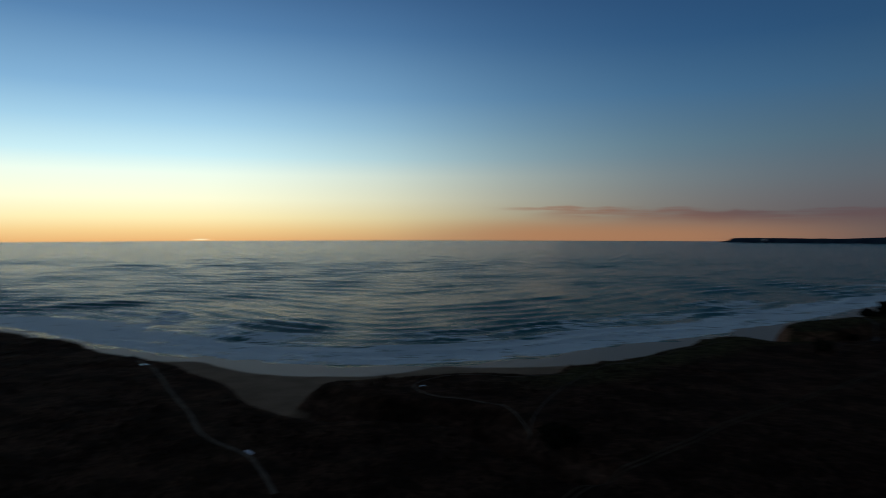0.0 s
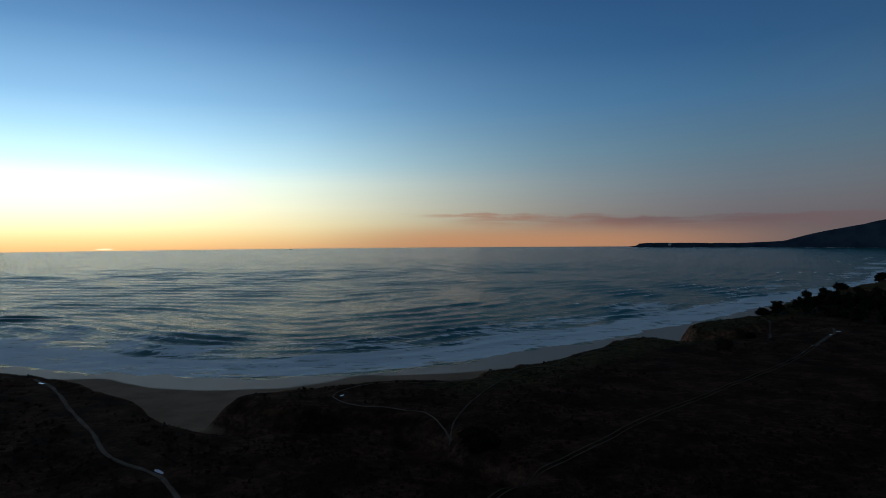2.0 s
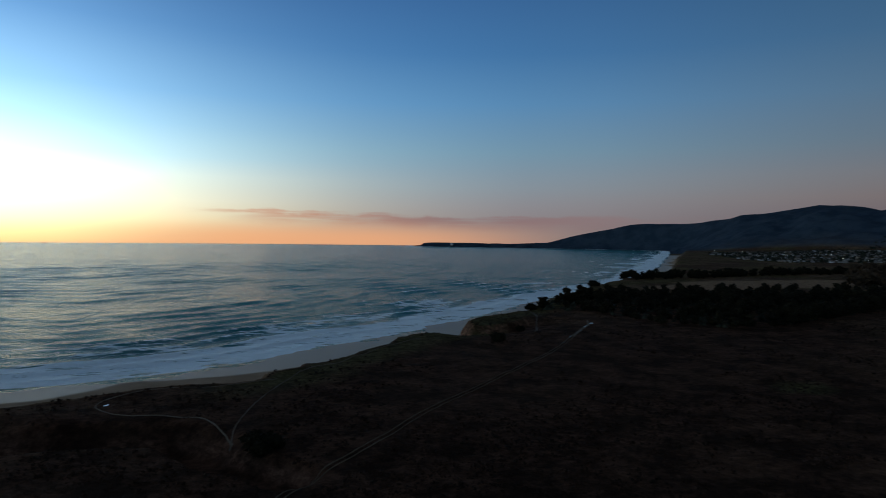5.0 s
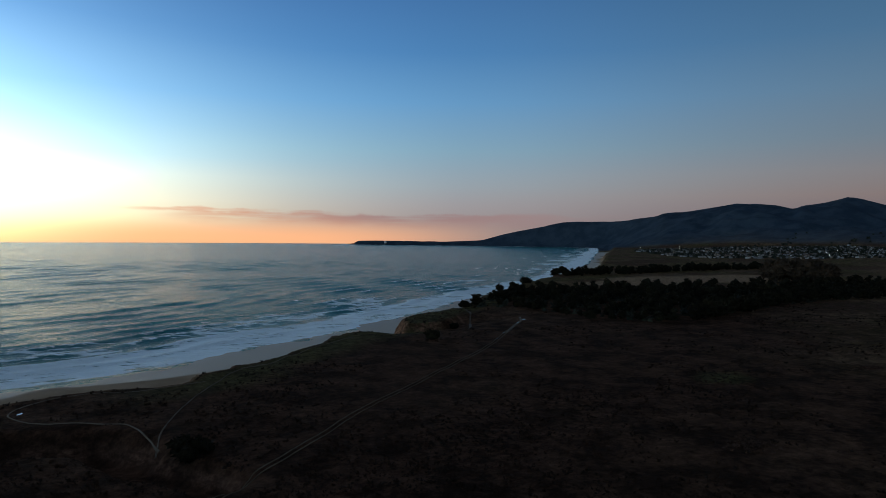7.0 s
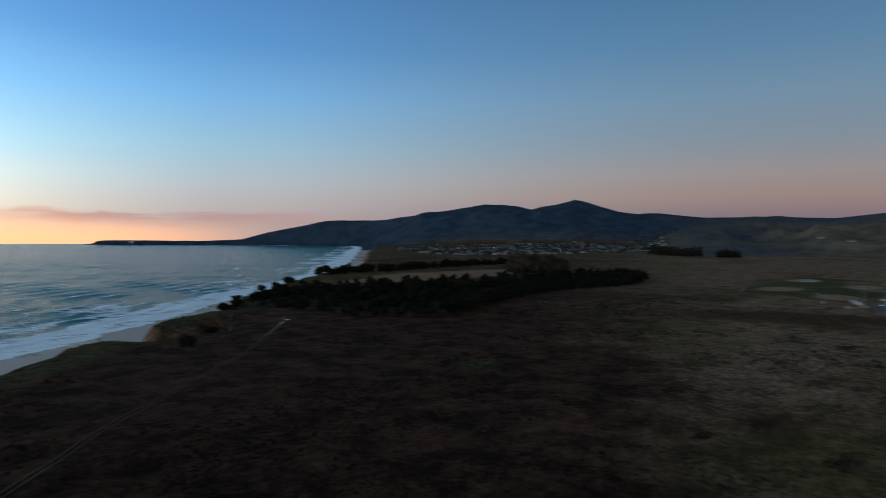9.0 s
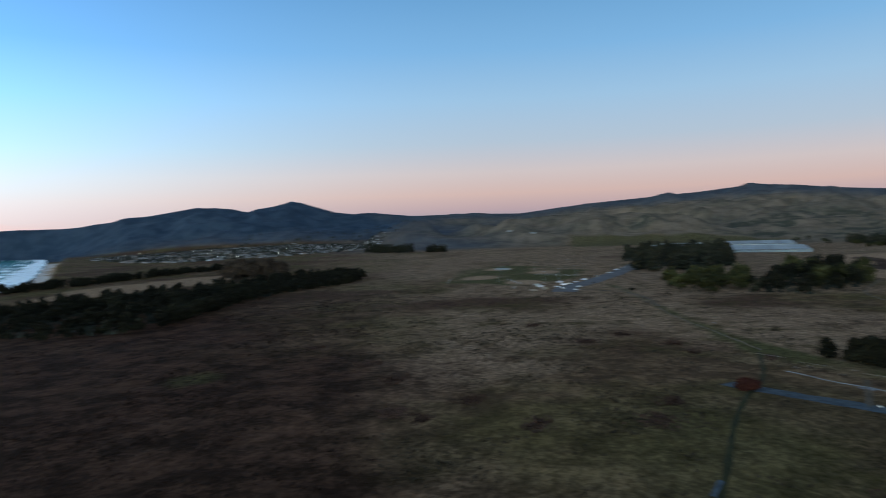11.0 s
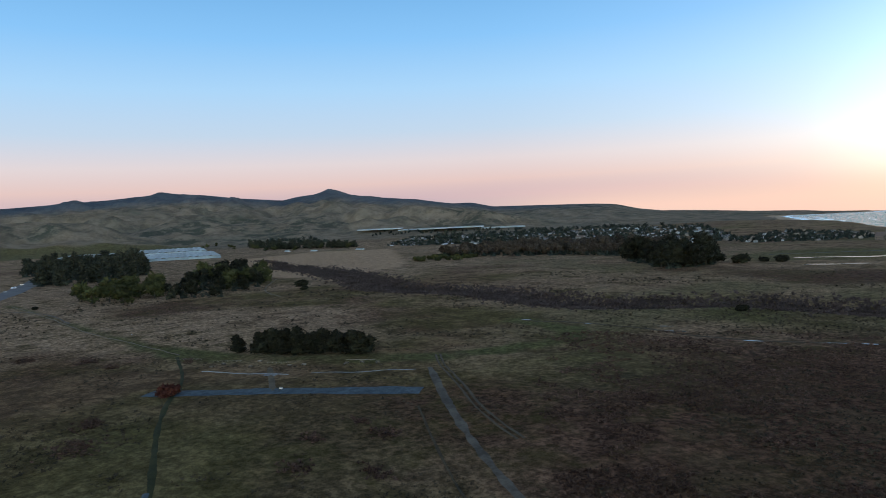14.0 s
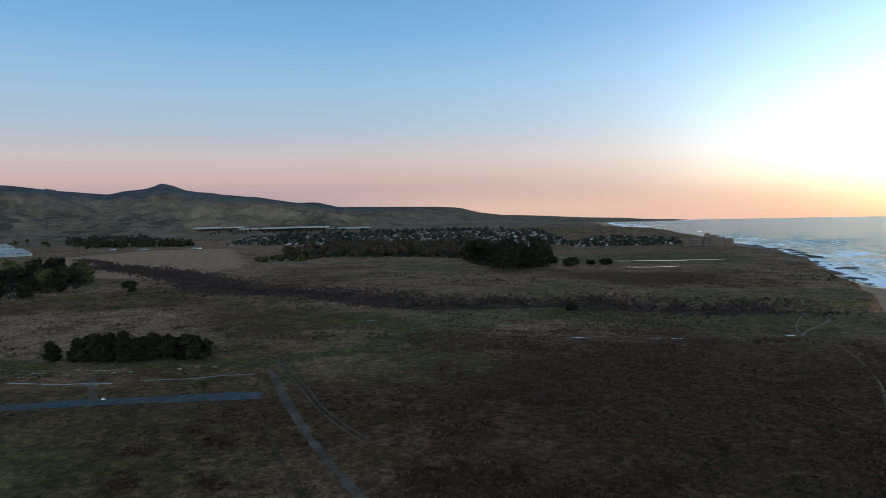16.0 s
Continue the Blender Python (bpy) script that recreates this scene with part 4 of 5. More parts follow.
def plant(kind, x, y, size, group="", label="", rng=np.random.default_rng(5)):
    i = int(rng.integers(len(KINDS[kind])))
    src = KINDS[kind][i]
    turn, s = rng.uniform(0, 360), size * rng.uniform(0.72, 1.25)
    if (kind, i) in USED:
        ob = copy_thing(src, pose(0, 0, 0))
    else:
        ob = src
        USED.add((kind, i))
    place(ob, float(x), float(y), -0.15, turn, s)
    ob.scale = (s * rng.uniform(0.88, 1.15), s * rng.uniform(0.88, 1.15), s * rng.uniform(0.9, 1.12))
    return tagged(ob, label, group=group)


def along(pts, n, jitter, rng):
    line = smooth_line(pts, 6)
    seg = np.hypot(*np.diff(line, axis=0).T)
    s = np.concatenate([[0], np.cumsum(seg)])
    t = (np.arange(n) + 0.5 + rng.uniform(-0.3, 0.3, n)) / n * s[-1]
    return np.stack([np.interp(t, s, line[:, 0]), np.interp(t, s, line[:, 1])], -1) + rng.normal(size=(n, 2)) * jitter


def scatter(poly, n, rng):
    p = np.array(poly, float)
    out = []
    while len(out) < n:
        q = rng.uniform(p.min(0), p.max(0), (n * 3, 2))
        out += q[inside(q[:, 0], q[:, 1], poly)].tolist()
    return np.array(out[:n])


rng = np.random.default_rng(77)
# the row by the runway
for i, (x, y) in enumerate(along([(317, -89), (297, -110), (277, -131)], 34, 1.4, rng)):
    plant("pine" if i % 3 else "cypress", x, y, 0.80 if i % 3 else 0.97, "cypress row by the runway")
plant("cypress", 327, -82, 0.85, label="single dark cypress beside the runway row")
# the belt across the middle of the bluff
BELT = [(300, 470), (330, 445), (340, 395), (352, 330), (430, 322), (560, 358), (680, 362), (800, 345), (960, 402), (990, 460), (850, 490), (650, 500), (500, 550), (390, 550)]
for x, y in scatter(BELT, 110, rng):
    plant("pine", x, y, 0.55 if x < 385 else 0.92, "dense pine belt")
for x, y in along([(330, 470), (340, 420), (345, 345), (430, 326), (566, 360), (690, 364), (800, 345), (940, 395)], 66, 5, rng):
    plant("pine", x, y, 0.5 if x < 360 else 0.85, "dense pine belt")
for x, y in along([(296, 484), (303, 470)], 4, 2.5, rng):
    plant("bush", x, y, 1.45, label="dark thicket at the cliff edge")
for x, y in along([(470, 640), (560, 720), (640, 790)], 6, 8, rng):
    plant("bush", x, y, 1.8, label="dark bush near the cliff edge")
for x, y in along([(650, 775), (808, 772), (972, 785), (1242, 768)], 40, 7, rng):
    plant("pine", x, y, 1.0, "windbreak row beyond the fields")
for x, y in scatter([(800, 545), (815, 500), (862, 470), (900, 500), (880, 560)], 34, rng):
    plant("russet", x, y, 1.85, "tall block of trees")
for x, y in along([(1985, 800), (1890, 640)], 44, 13, rng):
    plant("cypress_far", x, y, 1.45, "grove beyond the fields")
for x, y in along([(1895, 590), (1875, 515)], 18, 10, rng):
    plant("cypress_far", x, y, 1.15, "grove beyond the fields")
# groves inland of the car park
for x, y in scatter([(950, 0), (1480, 20), (1500, -190), (1000, -140), (930, -80)], 70, rng):
    plant("cypress_far", x, y, 1.45, "grove behind the car park")
for x, y in scatter([(600, -40), (615, -70), (700, -112), (780, -90), (720, -35)], 22, rng):
    plant("oak", x, y, 1.15, "grove on the slope")
for x, y in scatter([(700, -105), (640, -108), (610, -150), (680, -200), (800, -245), (1000, -285), (1010, -220), (820, -150)], 46, rng):
    plant("oak" if rng.random() < 0.45 else "pine", x, y, 1.2, "grove on the slope")
plant("cypress_far", 632, -104, 0.75, label="dark conical tree at the grove's edge")
plant("bush", 639, -227, 2.2, label="lone dark round tree on grass")
plant("bush", 600, -215, 1.2, label="small dark bush on grass")
plant("bush", 233, -340, 1.35, label="lone dark bush beside the creek")
plant("bush", 240, 390, 1.0, label="dark bush near the cliff path")
plant("bush", 188, 329, 1.3, label="lone dark bush on the bluff")
plant("bush", 33, 190, 1.2, label="dark bush below the path fork")
plant("bush", 655, 560 - 560, 1.0, label="small bush beside the car park")
for x, y in along([(2020, -560), (1760, -600)], 16, 18, rng):
    plant("cypress_far", x, y, 1.3, "trees behind the greenhouses")
for x, y in along([(1500, -690), (1800, -560), (2250, -480)], 14, 40, rng):
    plant("oak", x, y, 1.0, "scattered trees at the field edge")
# belt in front of the southern town
for x, y in scatter([(980, -640), (930, -560), (830, -600), (700, -660), (600, -660), (560, -720), (720, -850), (950, -800)], 135, rng):
    plant("russet", x, y, 1.15, "tree belt before the town")
for x, y in scatter([(880, -470), (930, -560), (840, -590), (780, -520)], 16, rng):
    plant("willow", x, y, 1.0, "willows by the ploughed field")
for x, y in scatter([(455, -530), (430, -545), (440, -615), (520, -640), (600, -690), (560, -600)], 36, rng):
    plant("pine", x, y, 1.85, "dark clump before the town")
plant("bush", 426, -623, 3.0, label="dark round tree at the belt's end")
plant("bush", 415, -646, 2.0, label="low dark bush at the belt's end")
plant("bush", 402, -655, 1.8, label="low dark bush at the belt's end")
red = tree("red_bush", "bush", 4.2, 5.2, M_RED, "rust-red bare bush at the runway's end", 90)
place(red, 261, -41, -0.1)


# ---- low scrub, in one sheet of many clumps ----
def clumps(name, x, y, rad, tall, mat, label, category, seed, sink=0.25, blades=9):
    """Tufts: a low uneven core ringed by twigs and sprays that stick out of it."""
    rng = np.random.default_rng(seed)
    n, k = len(x), 5
    z = land_height(x, y)
    ang = np.arange(k) / k * 2 * np.pi
    a = ang[None] + rng.uniform(-0.5, 0.5, (n, k))
    q = rad[:, None] * rng.uniform(0.45, 1.15, (n, k))
    ring = np.stack([x[:, None] + np.cos(a) * q, y[:, None] + np.sin(a) * q, np.repeat((z - sink)[:, None], k, 1)], -1)
    tip = np.stack([x + rad * rng.uniform(-0.4, 0.4, n), y + rad * rng.uniform(-0.4, 0.4, n), z + tall * rng.uniform(0.55, 0.9, n)], -1)[:, None]
    core = np.concatenate([ring, tip], 1).reshape(-1, 3)
    i = np.arange(k)
    f1 = (np.stack([i, (i + 1) % k, np.full(k, k)], -1)[None] + (np.arange(n) * (k + 1))[:, None, None]).reshape(-1, 3)
    m = n * blades
    c = np.repeat(np.stack([x, y, z], -1), blades, 0)
    r1, t1 = np.repeat(rad, blades), np.repeat(tall, blades)
    b = rng.uniform(0, 6.28, m)
    d = np.stack([np.cos(b), np.sin(b), rng.uniform(0.3, 1.5, m)], -1)
    d /= np.linalg.norm(d, axis=1)[:, None]
    side = np.stack([-np.sin(b), np.cos(b), rng.uniform(-0.5, 0.5, m)], -1)
    root = c + np.stack([np.cos(b) * r1 * 0.4, np.sin(b) * r1 * 0.4, t1 * rng.uniform(0.1, 0.6, m)], -1)
    w = (r1 * rng.uniform(0.12, 0.34, m))[:, None]
    l = ((r1 * 0.45 + t1 * 0.35) * rng.uniform(0.6, 1.3, m))[:, None]
    tri = np.stack([root - side * w, root + side * w, root + d * l], 1).reshape(-1, 3)
    v = np.concatenate([core, tri])
    f = np.concatenate([f1, np.arange(m * 3).reshape(-1, 3) + len(core)])
    me = bpy.data.meshes.new(name)
    me.vertices.add(len(v))
    me.vertices.foreach_set("co", v.astype(np.float32).ravel())
    me.loops.add(f.size)
    me.loops.foreach_set("vertex_index", f.astype(np.int32).ravel())
    me.polygons.add(len(f))
    me.polygons.foreach_set("loop_start", (np.arange(len(f)) * 3).astype(np.int32))
    me.polygons.foreach_set("loop_total", np.full(len(f), 3, np.int32))
    me.update(calc_edges=True)
    me.materials.append(mat)
    return tagged(new(name, me), label, category, kind="stuff")


CLEAR = [smooth_line(p, 4) for p in ([(262, -43), (236, -77), (200, -112)], [(297, -59), (254, -95), (235, -126)], [(262, -148), (201, -118), (141, -94), (100, -82)],
                                     [(345, -60), (267, -46), (197, -26), (140, -14)], [(283, 372), (186, 281), (95, 211), (28, 148)], [(-137, 299), (-103, 250), (-53, 177)],
                                     [(26, 202), (41, 243), (71, 291), (150, 352)], [(54, 277), (-11, 254), (25, 212)], [(299, -236), (184, -264), (74, -362)])]


def scrub_field(count, seed, az0, az1, r0, r1, power=1.0):
    rng = np.random.default_rng(seed)
    a = np.radians(rng.uniform(az0, az1, count))
    r = r0 * (r1 / r0) ** (rng.uniform(0, 1, count) ** power)
    x, y = r * np.sin(a), r * np.cos(a)
    _, dc, dw, top, gully, cd, ca, rise, az, _ = land_height(x, y, True)
    mask = field_noise(x, y, 55, 4, 35) + 0.5 * field_noise(x, y, 12, 3, 82) + 0.45 * step(138, 150, az) * step(320, 240, r) + 0.25 * step(60, 20, az)
    keep = (dc > 1.0) & (gully < 0.12) & (mask > 0.0) & (rng.uniform(0, 1, count) < 0.3 + 1.1 * mask)
    near = np.full(count, 1e9)
    for c in CLEAR:
        near = np.minimum(near, line_distance(x, y, c)[0])
    g, _ = line_distance(x, y, GREEN_PATH)
    keep &= (near > 5) & (g > 12) & ~inside(x, y, BALL_FIELDS) & ~inside(x, y, BROWN_FIELD) & (line_distance(x, y, np.array([(640, 62), (1090, -8)], float))[0] > 20)
    x, y, r = x[keep], y[keep], r[keep]
    rad = (0.25 + 0.65 * rng.uniform(0, 1, len(x)) ** 3) * (0.75 + r / 450)
    return x, y, rad, rad * rng.uniform(0.45, 0.85, len(x))


# tufts on the sunset side use the colour darkened for backlight
clumps("moor_scrub", *scrub_field(56000, 100, -36, 68, 105, 700), M_SHADED_MOOR, "low dark red-brown coastal scrub", "scrub", 99)
clumps("scrub", *scrub_field(60000, 101, 68, 170, 105, 700), M_SCRUB, "low grey-green and brown coastal scrub", "scrub", 102)
q = along([(1009, -324), (817, -326), (640, -300), (552, -278), (465, -309), (363, -313), (315, -325), (264, -380), (186, -395), (138, -433)], 16000, 15, np.random.default_rng(103))
rr = np.random.default_rng(104).uniform(0.6, 2.1, len(q))
clumps("creek_thicket", q[:, 0], q[:, 1], rr, rr * 1.1, M_THICKET, "bare reddish thicket filling the creek bed", "thicket", 105)
q = along([(1180, -345), (1060, -340), (960, -330), (830, -326)], 700, 7, np.random.default_rng(106))
rr = np.random.default_rng(107).uniform(1.2, 2.8, len(q))
clumps("field_thicket", q[:, 0], q[:, 1], rr, rr, M_THICKET, "bare purple-brown thicket across the ploughed field", "thicket", 108)


# the dense dark growth under the belts and between the groves
def understorey(poly, count, lo, hi, seed):
    p = scatter(poly, count, np.random.default_rng(seed))
    r = np.random.default_rng(seed + 1).uniform(lo, hi, count)
    return p[:, 0], p[:, 1], r, r * 1.25


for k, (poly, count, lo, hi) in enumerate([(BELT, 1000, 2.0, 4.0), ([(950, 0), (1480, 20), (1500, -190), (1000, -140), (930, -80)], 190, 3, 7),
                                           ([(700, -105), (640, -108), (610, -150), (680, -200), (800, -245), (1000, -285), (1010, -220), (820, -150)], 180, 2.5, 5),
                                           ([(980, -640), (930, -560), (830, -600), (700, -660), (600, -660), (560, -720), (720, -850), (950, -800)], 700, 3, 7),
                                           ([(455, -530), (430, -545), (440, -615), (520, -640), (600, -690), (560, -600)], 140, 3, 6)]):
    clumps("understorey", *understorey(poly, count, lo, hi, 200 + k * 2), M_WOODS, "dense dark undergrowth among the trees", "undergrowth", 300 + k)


# more of the same trees, too many to count, joined in one sheet
def joined_trees(name, kind, pts, size, mat, label, seed):
    r = np.random.default_rng(seed)
    shapes = []
    for t in KINDS[kind]:
        me = [c for c in t.children if c.name.startswith("crown")][0].data
        v = np.empty(len(me.vertices) * 3, np.float32)
        me.vertices.foreach_get("co", v)
        f = np.empty(len(me.polygons) * 3, np.int32)
        me.polygons.foreach_get("vertices", f)
        shapes.append((v.reshape(-1, 3), f.reshape(-1, 3)))
    vs, fs, o = [], [], 0
    for x, y in pts:
        v, f = min(shapes, key=lambda q: len(q[0])) if r.random() < 0.7 else shapes[int(r.integers(len(shapes)))]
        a, k = r.uniform(0, 6.28), size * r.uniform(0.75, 1.2)
        c, s = math.cos(a) * k, math.sin(a) * k
        vs.append(np.stack([v[:, 0] * c - v[:, 1] * s + x, v[:, 0] * s + v[:, 1] * c + y, v[:, 2] * k * r.uniform(0.85, 1.15) - 0.5 + height(float(x), float(y))], -1))
        fs.append(f + o)
        o += len(v)
    v, f = np.concatenate(vs), np.concatenate(fs)
    me = bpy.data.meshes.new(name)
    me.vertices.add(len(v))
    me.vertices.foreach_set("co", v.astype(np.float32).ravel())
    me.loops.add(f.size)
    me.loops.foreach_set("vertex_index", f.astype(np.int32).ravel())
    me.polygons.add(len(f))
    me.polygons.foreach_set("loop_start", (np.arange(len(f)) * 3).astype(np.int32))
    me.polygons.foreach_set("loop_total", np.full(len(f), 3, np.int32))
    me.update(calc_edges=True)
    me.materials.append(mat)
    return tagged(new(name, me), label, "woods", kind="stuff")


jr = np.random.default_rng(600)
joined_trees("pine_woods", "pine", scatter(BELT, 260, jr), 0.95, M_PINE, "dense dark pine wood across the bluff", 601)
joined_trees("row_woods", "pine", along([(650, 775), (808, 772), (972, 785), (1242, 768)], 110, 9, jr), 0.95, M_PINE, "dark windbreak of pines beyond the field", 602)
joined_trees("belt_woods", "russet", scatter([(980, -640), (930, -560), (830, -600), (700, -660), (600, -660), (560, -720), (720, -850), (950, -800)], 190, jr), 1.05, M_BROWNTREE, "dull brown tree belt before the town", 603)
joined_trees("grove_woods", "cypress_far", scatter([(950, 0), (1480, 20), (1500, -190), (1000, -140), (930, -80)], 80, jr), 1.2, M_PINE_HAZED, "dark grove behind the car park", 604)


# heath: reddish scrub south of the gravel track, and dark heather patches in the grass
def heath_field(count, seed):
    r = np.random.default_rng(seed)
    a, d = np.radians(r.uniform(128, 170, count)), 105 * (340 / 105) ** r.uniform(0, 1, count)
    x, y = d * np.sin(a), d * np.cos(a)
    m = field_noise(x, y, 45, 3, 86) + 0.4 * field_noise(x, y, 10, 2, 87) + 0.35 * step(130, 145, np.degrees(a))
    keep = (m > 0.1) & (land_height(x, y, True)[1] > 2)
    for c in CLEAR:
        keep &= line_distance(x, y, c)[0] > 4
    x, y, d = x[keep], y[keep], d[keep]
    rad = (0.25 + 0.6 * r.uniform(0, 1, len(x)) ** 2.5) * (0.7 + d / 450)
    return x, y, rad, rad * r.uniform(0.4, 0.9, len(x))


clumps("heath", *heath_field(36000, 111), M_HEATH, "reddish-brown winter heath on the bluff", "heath", 112)
PATCHES = [(215, -7, 9), (238, -12, 7), (161, -53, 6), (180, -64, 5), (170, -83, 6), (144, -68, 6), (324, -59, 5), (362, -20, 7), (386, 6, 7), (185, -82, 5), (211, 79, 9),
           (204, 29, 8), (326, 165, 8), (363, 24, 9), (231, 56, 8), (100, -156, 7), (147, -162, 7), (206, 67, 6), (336, -28, 6), (290, 120, 9), (260, 95, 8), (420, 60, 8), (175, 120, 8)]
pr = np.random.default_rng(113)
for k, (x, y, w) in enumerate(PATCHES):
    n = int(w * w * 2.2)
    q = pr.normal(size=(n, 2)) * (w * 0.5, w * 0.32)
    rad = pr.uniform(0.3, 0.95, n)
    clumps("heather_patch", x + q[:, 0], y + q[:, 1], rad, rad * 0.8, M_HEATH, "dark heather patch in pale dry grass", "heather", 114 + k)
joined_trees("foot_woods", "pine", along([(1560, -700), (1660, -640), (1760, -600), (1830, -560)], 60, 16, jr), 1.5, M_PINE_HAZED, "dark grove at the foot of the hills", 605)
joined_trees("shelter_woods", "pine", along([(2030, -960), (1960, -1080), (1880, -1200), (1800, -1330), (1700, -1440)], 70, 18, jr), 0.7, M_WOODS, "dark shelter trees before the distant glasshouses", 607)
joined_trees("town_edge_woods", "russet", along([(1500, -800), (1400, -850), (1250, -880), (1100, -900), (900, -880), (760, -900)], 80, 22, jr), 0.6, M_WOODS, "dark trees along the town's edge", 606)


# ---- houses and town ----
def gable_roof(bm, w, d, z, h, over=0.5):
    """A pitched roof with eaves, 0.25 m thick, the ridge along x."""
    x, y = w / 2 + over, d / 2 + over
    top = [(-x, -y, z), (x, -y, z), (x, 0, z + h), (-x, 0, z + h), (-x, y, z), (x, y, z)]
    low = [(a, b, c - 0.25) for a, b, c in top]
    v = [bm.verts.new(p) for p in top + low]
    for f in ((0, 1, 2, 3), (3, 2, 5, 4), (7, 6, 9, 8), (8, 9, 10, 11), (1, 0, 6, 7), (4, 5, 11, 10), (0, 3, 9, 6), (3, 4, 10, 9), (2, 1, 7, 8), (5, 2, 8, 11)):
        bm.faces.new([v[i] for i in f])
    return bm


def gable_walls(bm, w, d, h, rise):
    x, y = w / 2, d / 2
    p = [(-x, -y, -1.5), (x, -y, -1.5), (x, y, -1.5), (-x, y, -1.5), (-x, -y, h), (x, -y, h), (x, y, h), (-x, y, h), (-x, 0, h + rise), (x, 0, h + rise)]
    v = [bm.verts.new(q) for q in p]
    for f in ((0, 1, 5, 4), (2, 3, 7, 6), (1, 2, 6, 9, 5), (3, 0, 4, 8, 7), (3, 2, 1, 0), (4, 5, 9, 8), (6, 7, 8, 9)):
        bm.faces.new([v[i] for i in f])
    return bm


def house(w, d, floors, wall, roof, label, chimney=False):
    ob = thing("house", label, "house", "town houses")
    h = 2.8 * floors
    part("wall", gable_walls(bmesh.new(), w, d, h, d * 0.24), wall, ob)
    r = part("roof", gable_roof(bmesh.new(), w, d, h + 0.1, d * 0.26), roof, ob)
    if chimney:
        part("chimney", box(bmesh.new(), w * 0.25, d * 0.15, h, 0.9, 0.9, d * 0.26 + 1.2, 0.06), wall, r)
    for side in (-1, 1):
        for f in range(floors):
            for k in (-0.28, 0.12):
                bm = bmesh.new()
                box(bm, w * k, side * (d / 2 + 0.02), 0.9 + f * 2.8, 1.5, 0.12, 1.3)
                part("window", bm, M_GLASS, ob)
    part("door", box(bmesh.new(), w * 0.44 - 0.8, -d / 2 - 0.03, 0, 1.0, 0.12, 2.05), M_ROOF, ob)
    return ob


HOUSES = [house(13, 9, 1, M_WALLW, M_ROOF, "small white single-storey house with grey roof", True),
          house(11, 9, 2, M_WALLW, M_ROOF, "pale two-storey house with grey shingle roof"),
          house(12, 10, 2, M_WALLT, M_SLATE, "tan two-storey house with brown tile roof", True),
          house(17, 10, 1, M_WALLT, M_ROOF, "long tan single-storey house with grey roof")]
BIG = house(46, 18, 1, M_WALLW, M_POLY, "long white shed with a pale metal roof")
tagged(BIG, category="shed", group="farm sheds")
BIG.name = "farm_shed"
hrng = np.random.default_rng(400)


def spread_houses(poly, count, gap, tries=4000, tall=1.0):
    got = []
    for x, y in scatter(poly, tries, hrng):
        if all((x - a) ** 2 + (y - b) ** 2 > gap * gap for a, b in got):
            got.append((x, y))
            if len(got) == count:
                break
    for x, y in got:
        src = HOUSES[int(hrng.integers(4))]
        ob = copy_thing(src, pose(0, 0, 0))
        place(ob, x, y, 0.1, hrng.choice([0, 90, 20, 110]) + hrng.uniform(-12, 12), tall * hrng.uniform(0.9, 1.25))


# the houses are copied to their plots, then the patterns take a plot of their own
NORTH_TOWN = [(1620, 1390), (1600, 1220), (1800, 1060), (2150, 900), (2380, 860), (2500, 1000), (2650, 1400), (2450, 1750), (2200, 2050), (1900, 1800)]
spread_houses(NORTH_TOWN, 150, 30, tall=0.7)
SOUTH_TOWN = [(1520, -760), (1800, -1010), (1500, -1250), (1000, -1330), (760, -1100), (700, -950), (960, -900), (1200, -860)]
spread_houses(SOUTH_TOWN, 120, 24, tall=0.55)
HOTEL_TOWN = [(640, -960), (560, -1010), (520, -1100), (600, -1240), (760, -1250), (740, -1000)]
spread_houses(HOTEL_TOWN, 60, 15, tall=0.45)
for src, (x, y) in zip(HOUSES, [(1700, 1150), (1760, 1180), (1020, -960), (1100, -930)]):
    place(src, x, y, 0.1, 30, 1.3)
place(BIG, 1480, -560, 0.1, 20, 0.4)
for x, y, t in [(1400, -640, 25), (1550, -520, 0), (2400, 420, 80), (2350, 330, 80), (1900, 560, 70), (2600, -330, 10), (2750, -60, 0), (1010, 190, 70)]:
    place(copy_thing(BIG, pose(0, 0, 0)), x, y, 0.1, t, 0.45)

# trees between the houses, too many and far to count
tr = np.random.default_rng(420)
for k, (poly, n, lo, hi) in enumerate([(NORTH_TOWN, 1900, 3, 7.5), (SOUTH_TOWN, 1500, 3, 7), (HOTEL_TOWN, 420, 2.5, 5.5), ([(1500, -900), (1900, -1150), (1500, -1500), (1150, -1400)], 160, 6, 10),
                                       ([(2000, 1000), (3000, 900), (3300, 1300), (2600, 2000)], 160, 5, 9), ([(1950, -700), (2250, -640), (2300, -760), (2000, -820)], 90, 5, 9)]):
    p = scatter(poly, n, tr)
    r = tr.uniform(lo, hi, n)
    clumps("town_trees", p[:, 0], p[:, 1], r, r * 1.25, M_WOODS, "dark garden trees among distant houses", "trees", 430 + k)


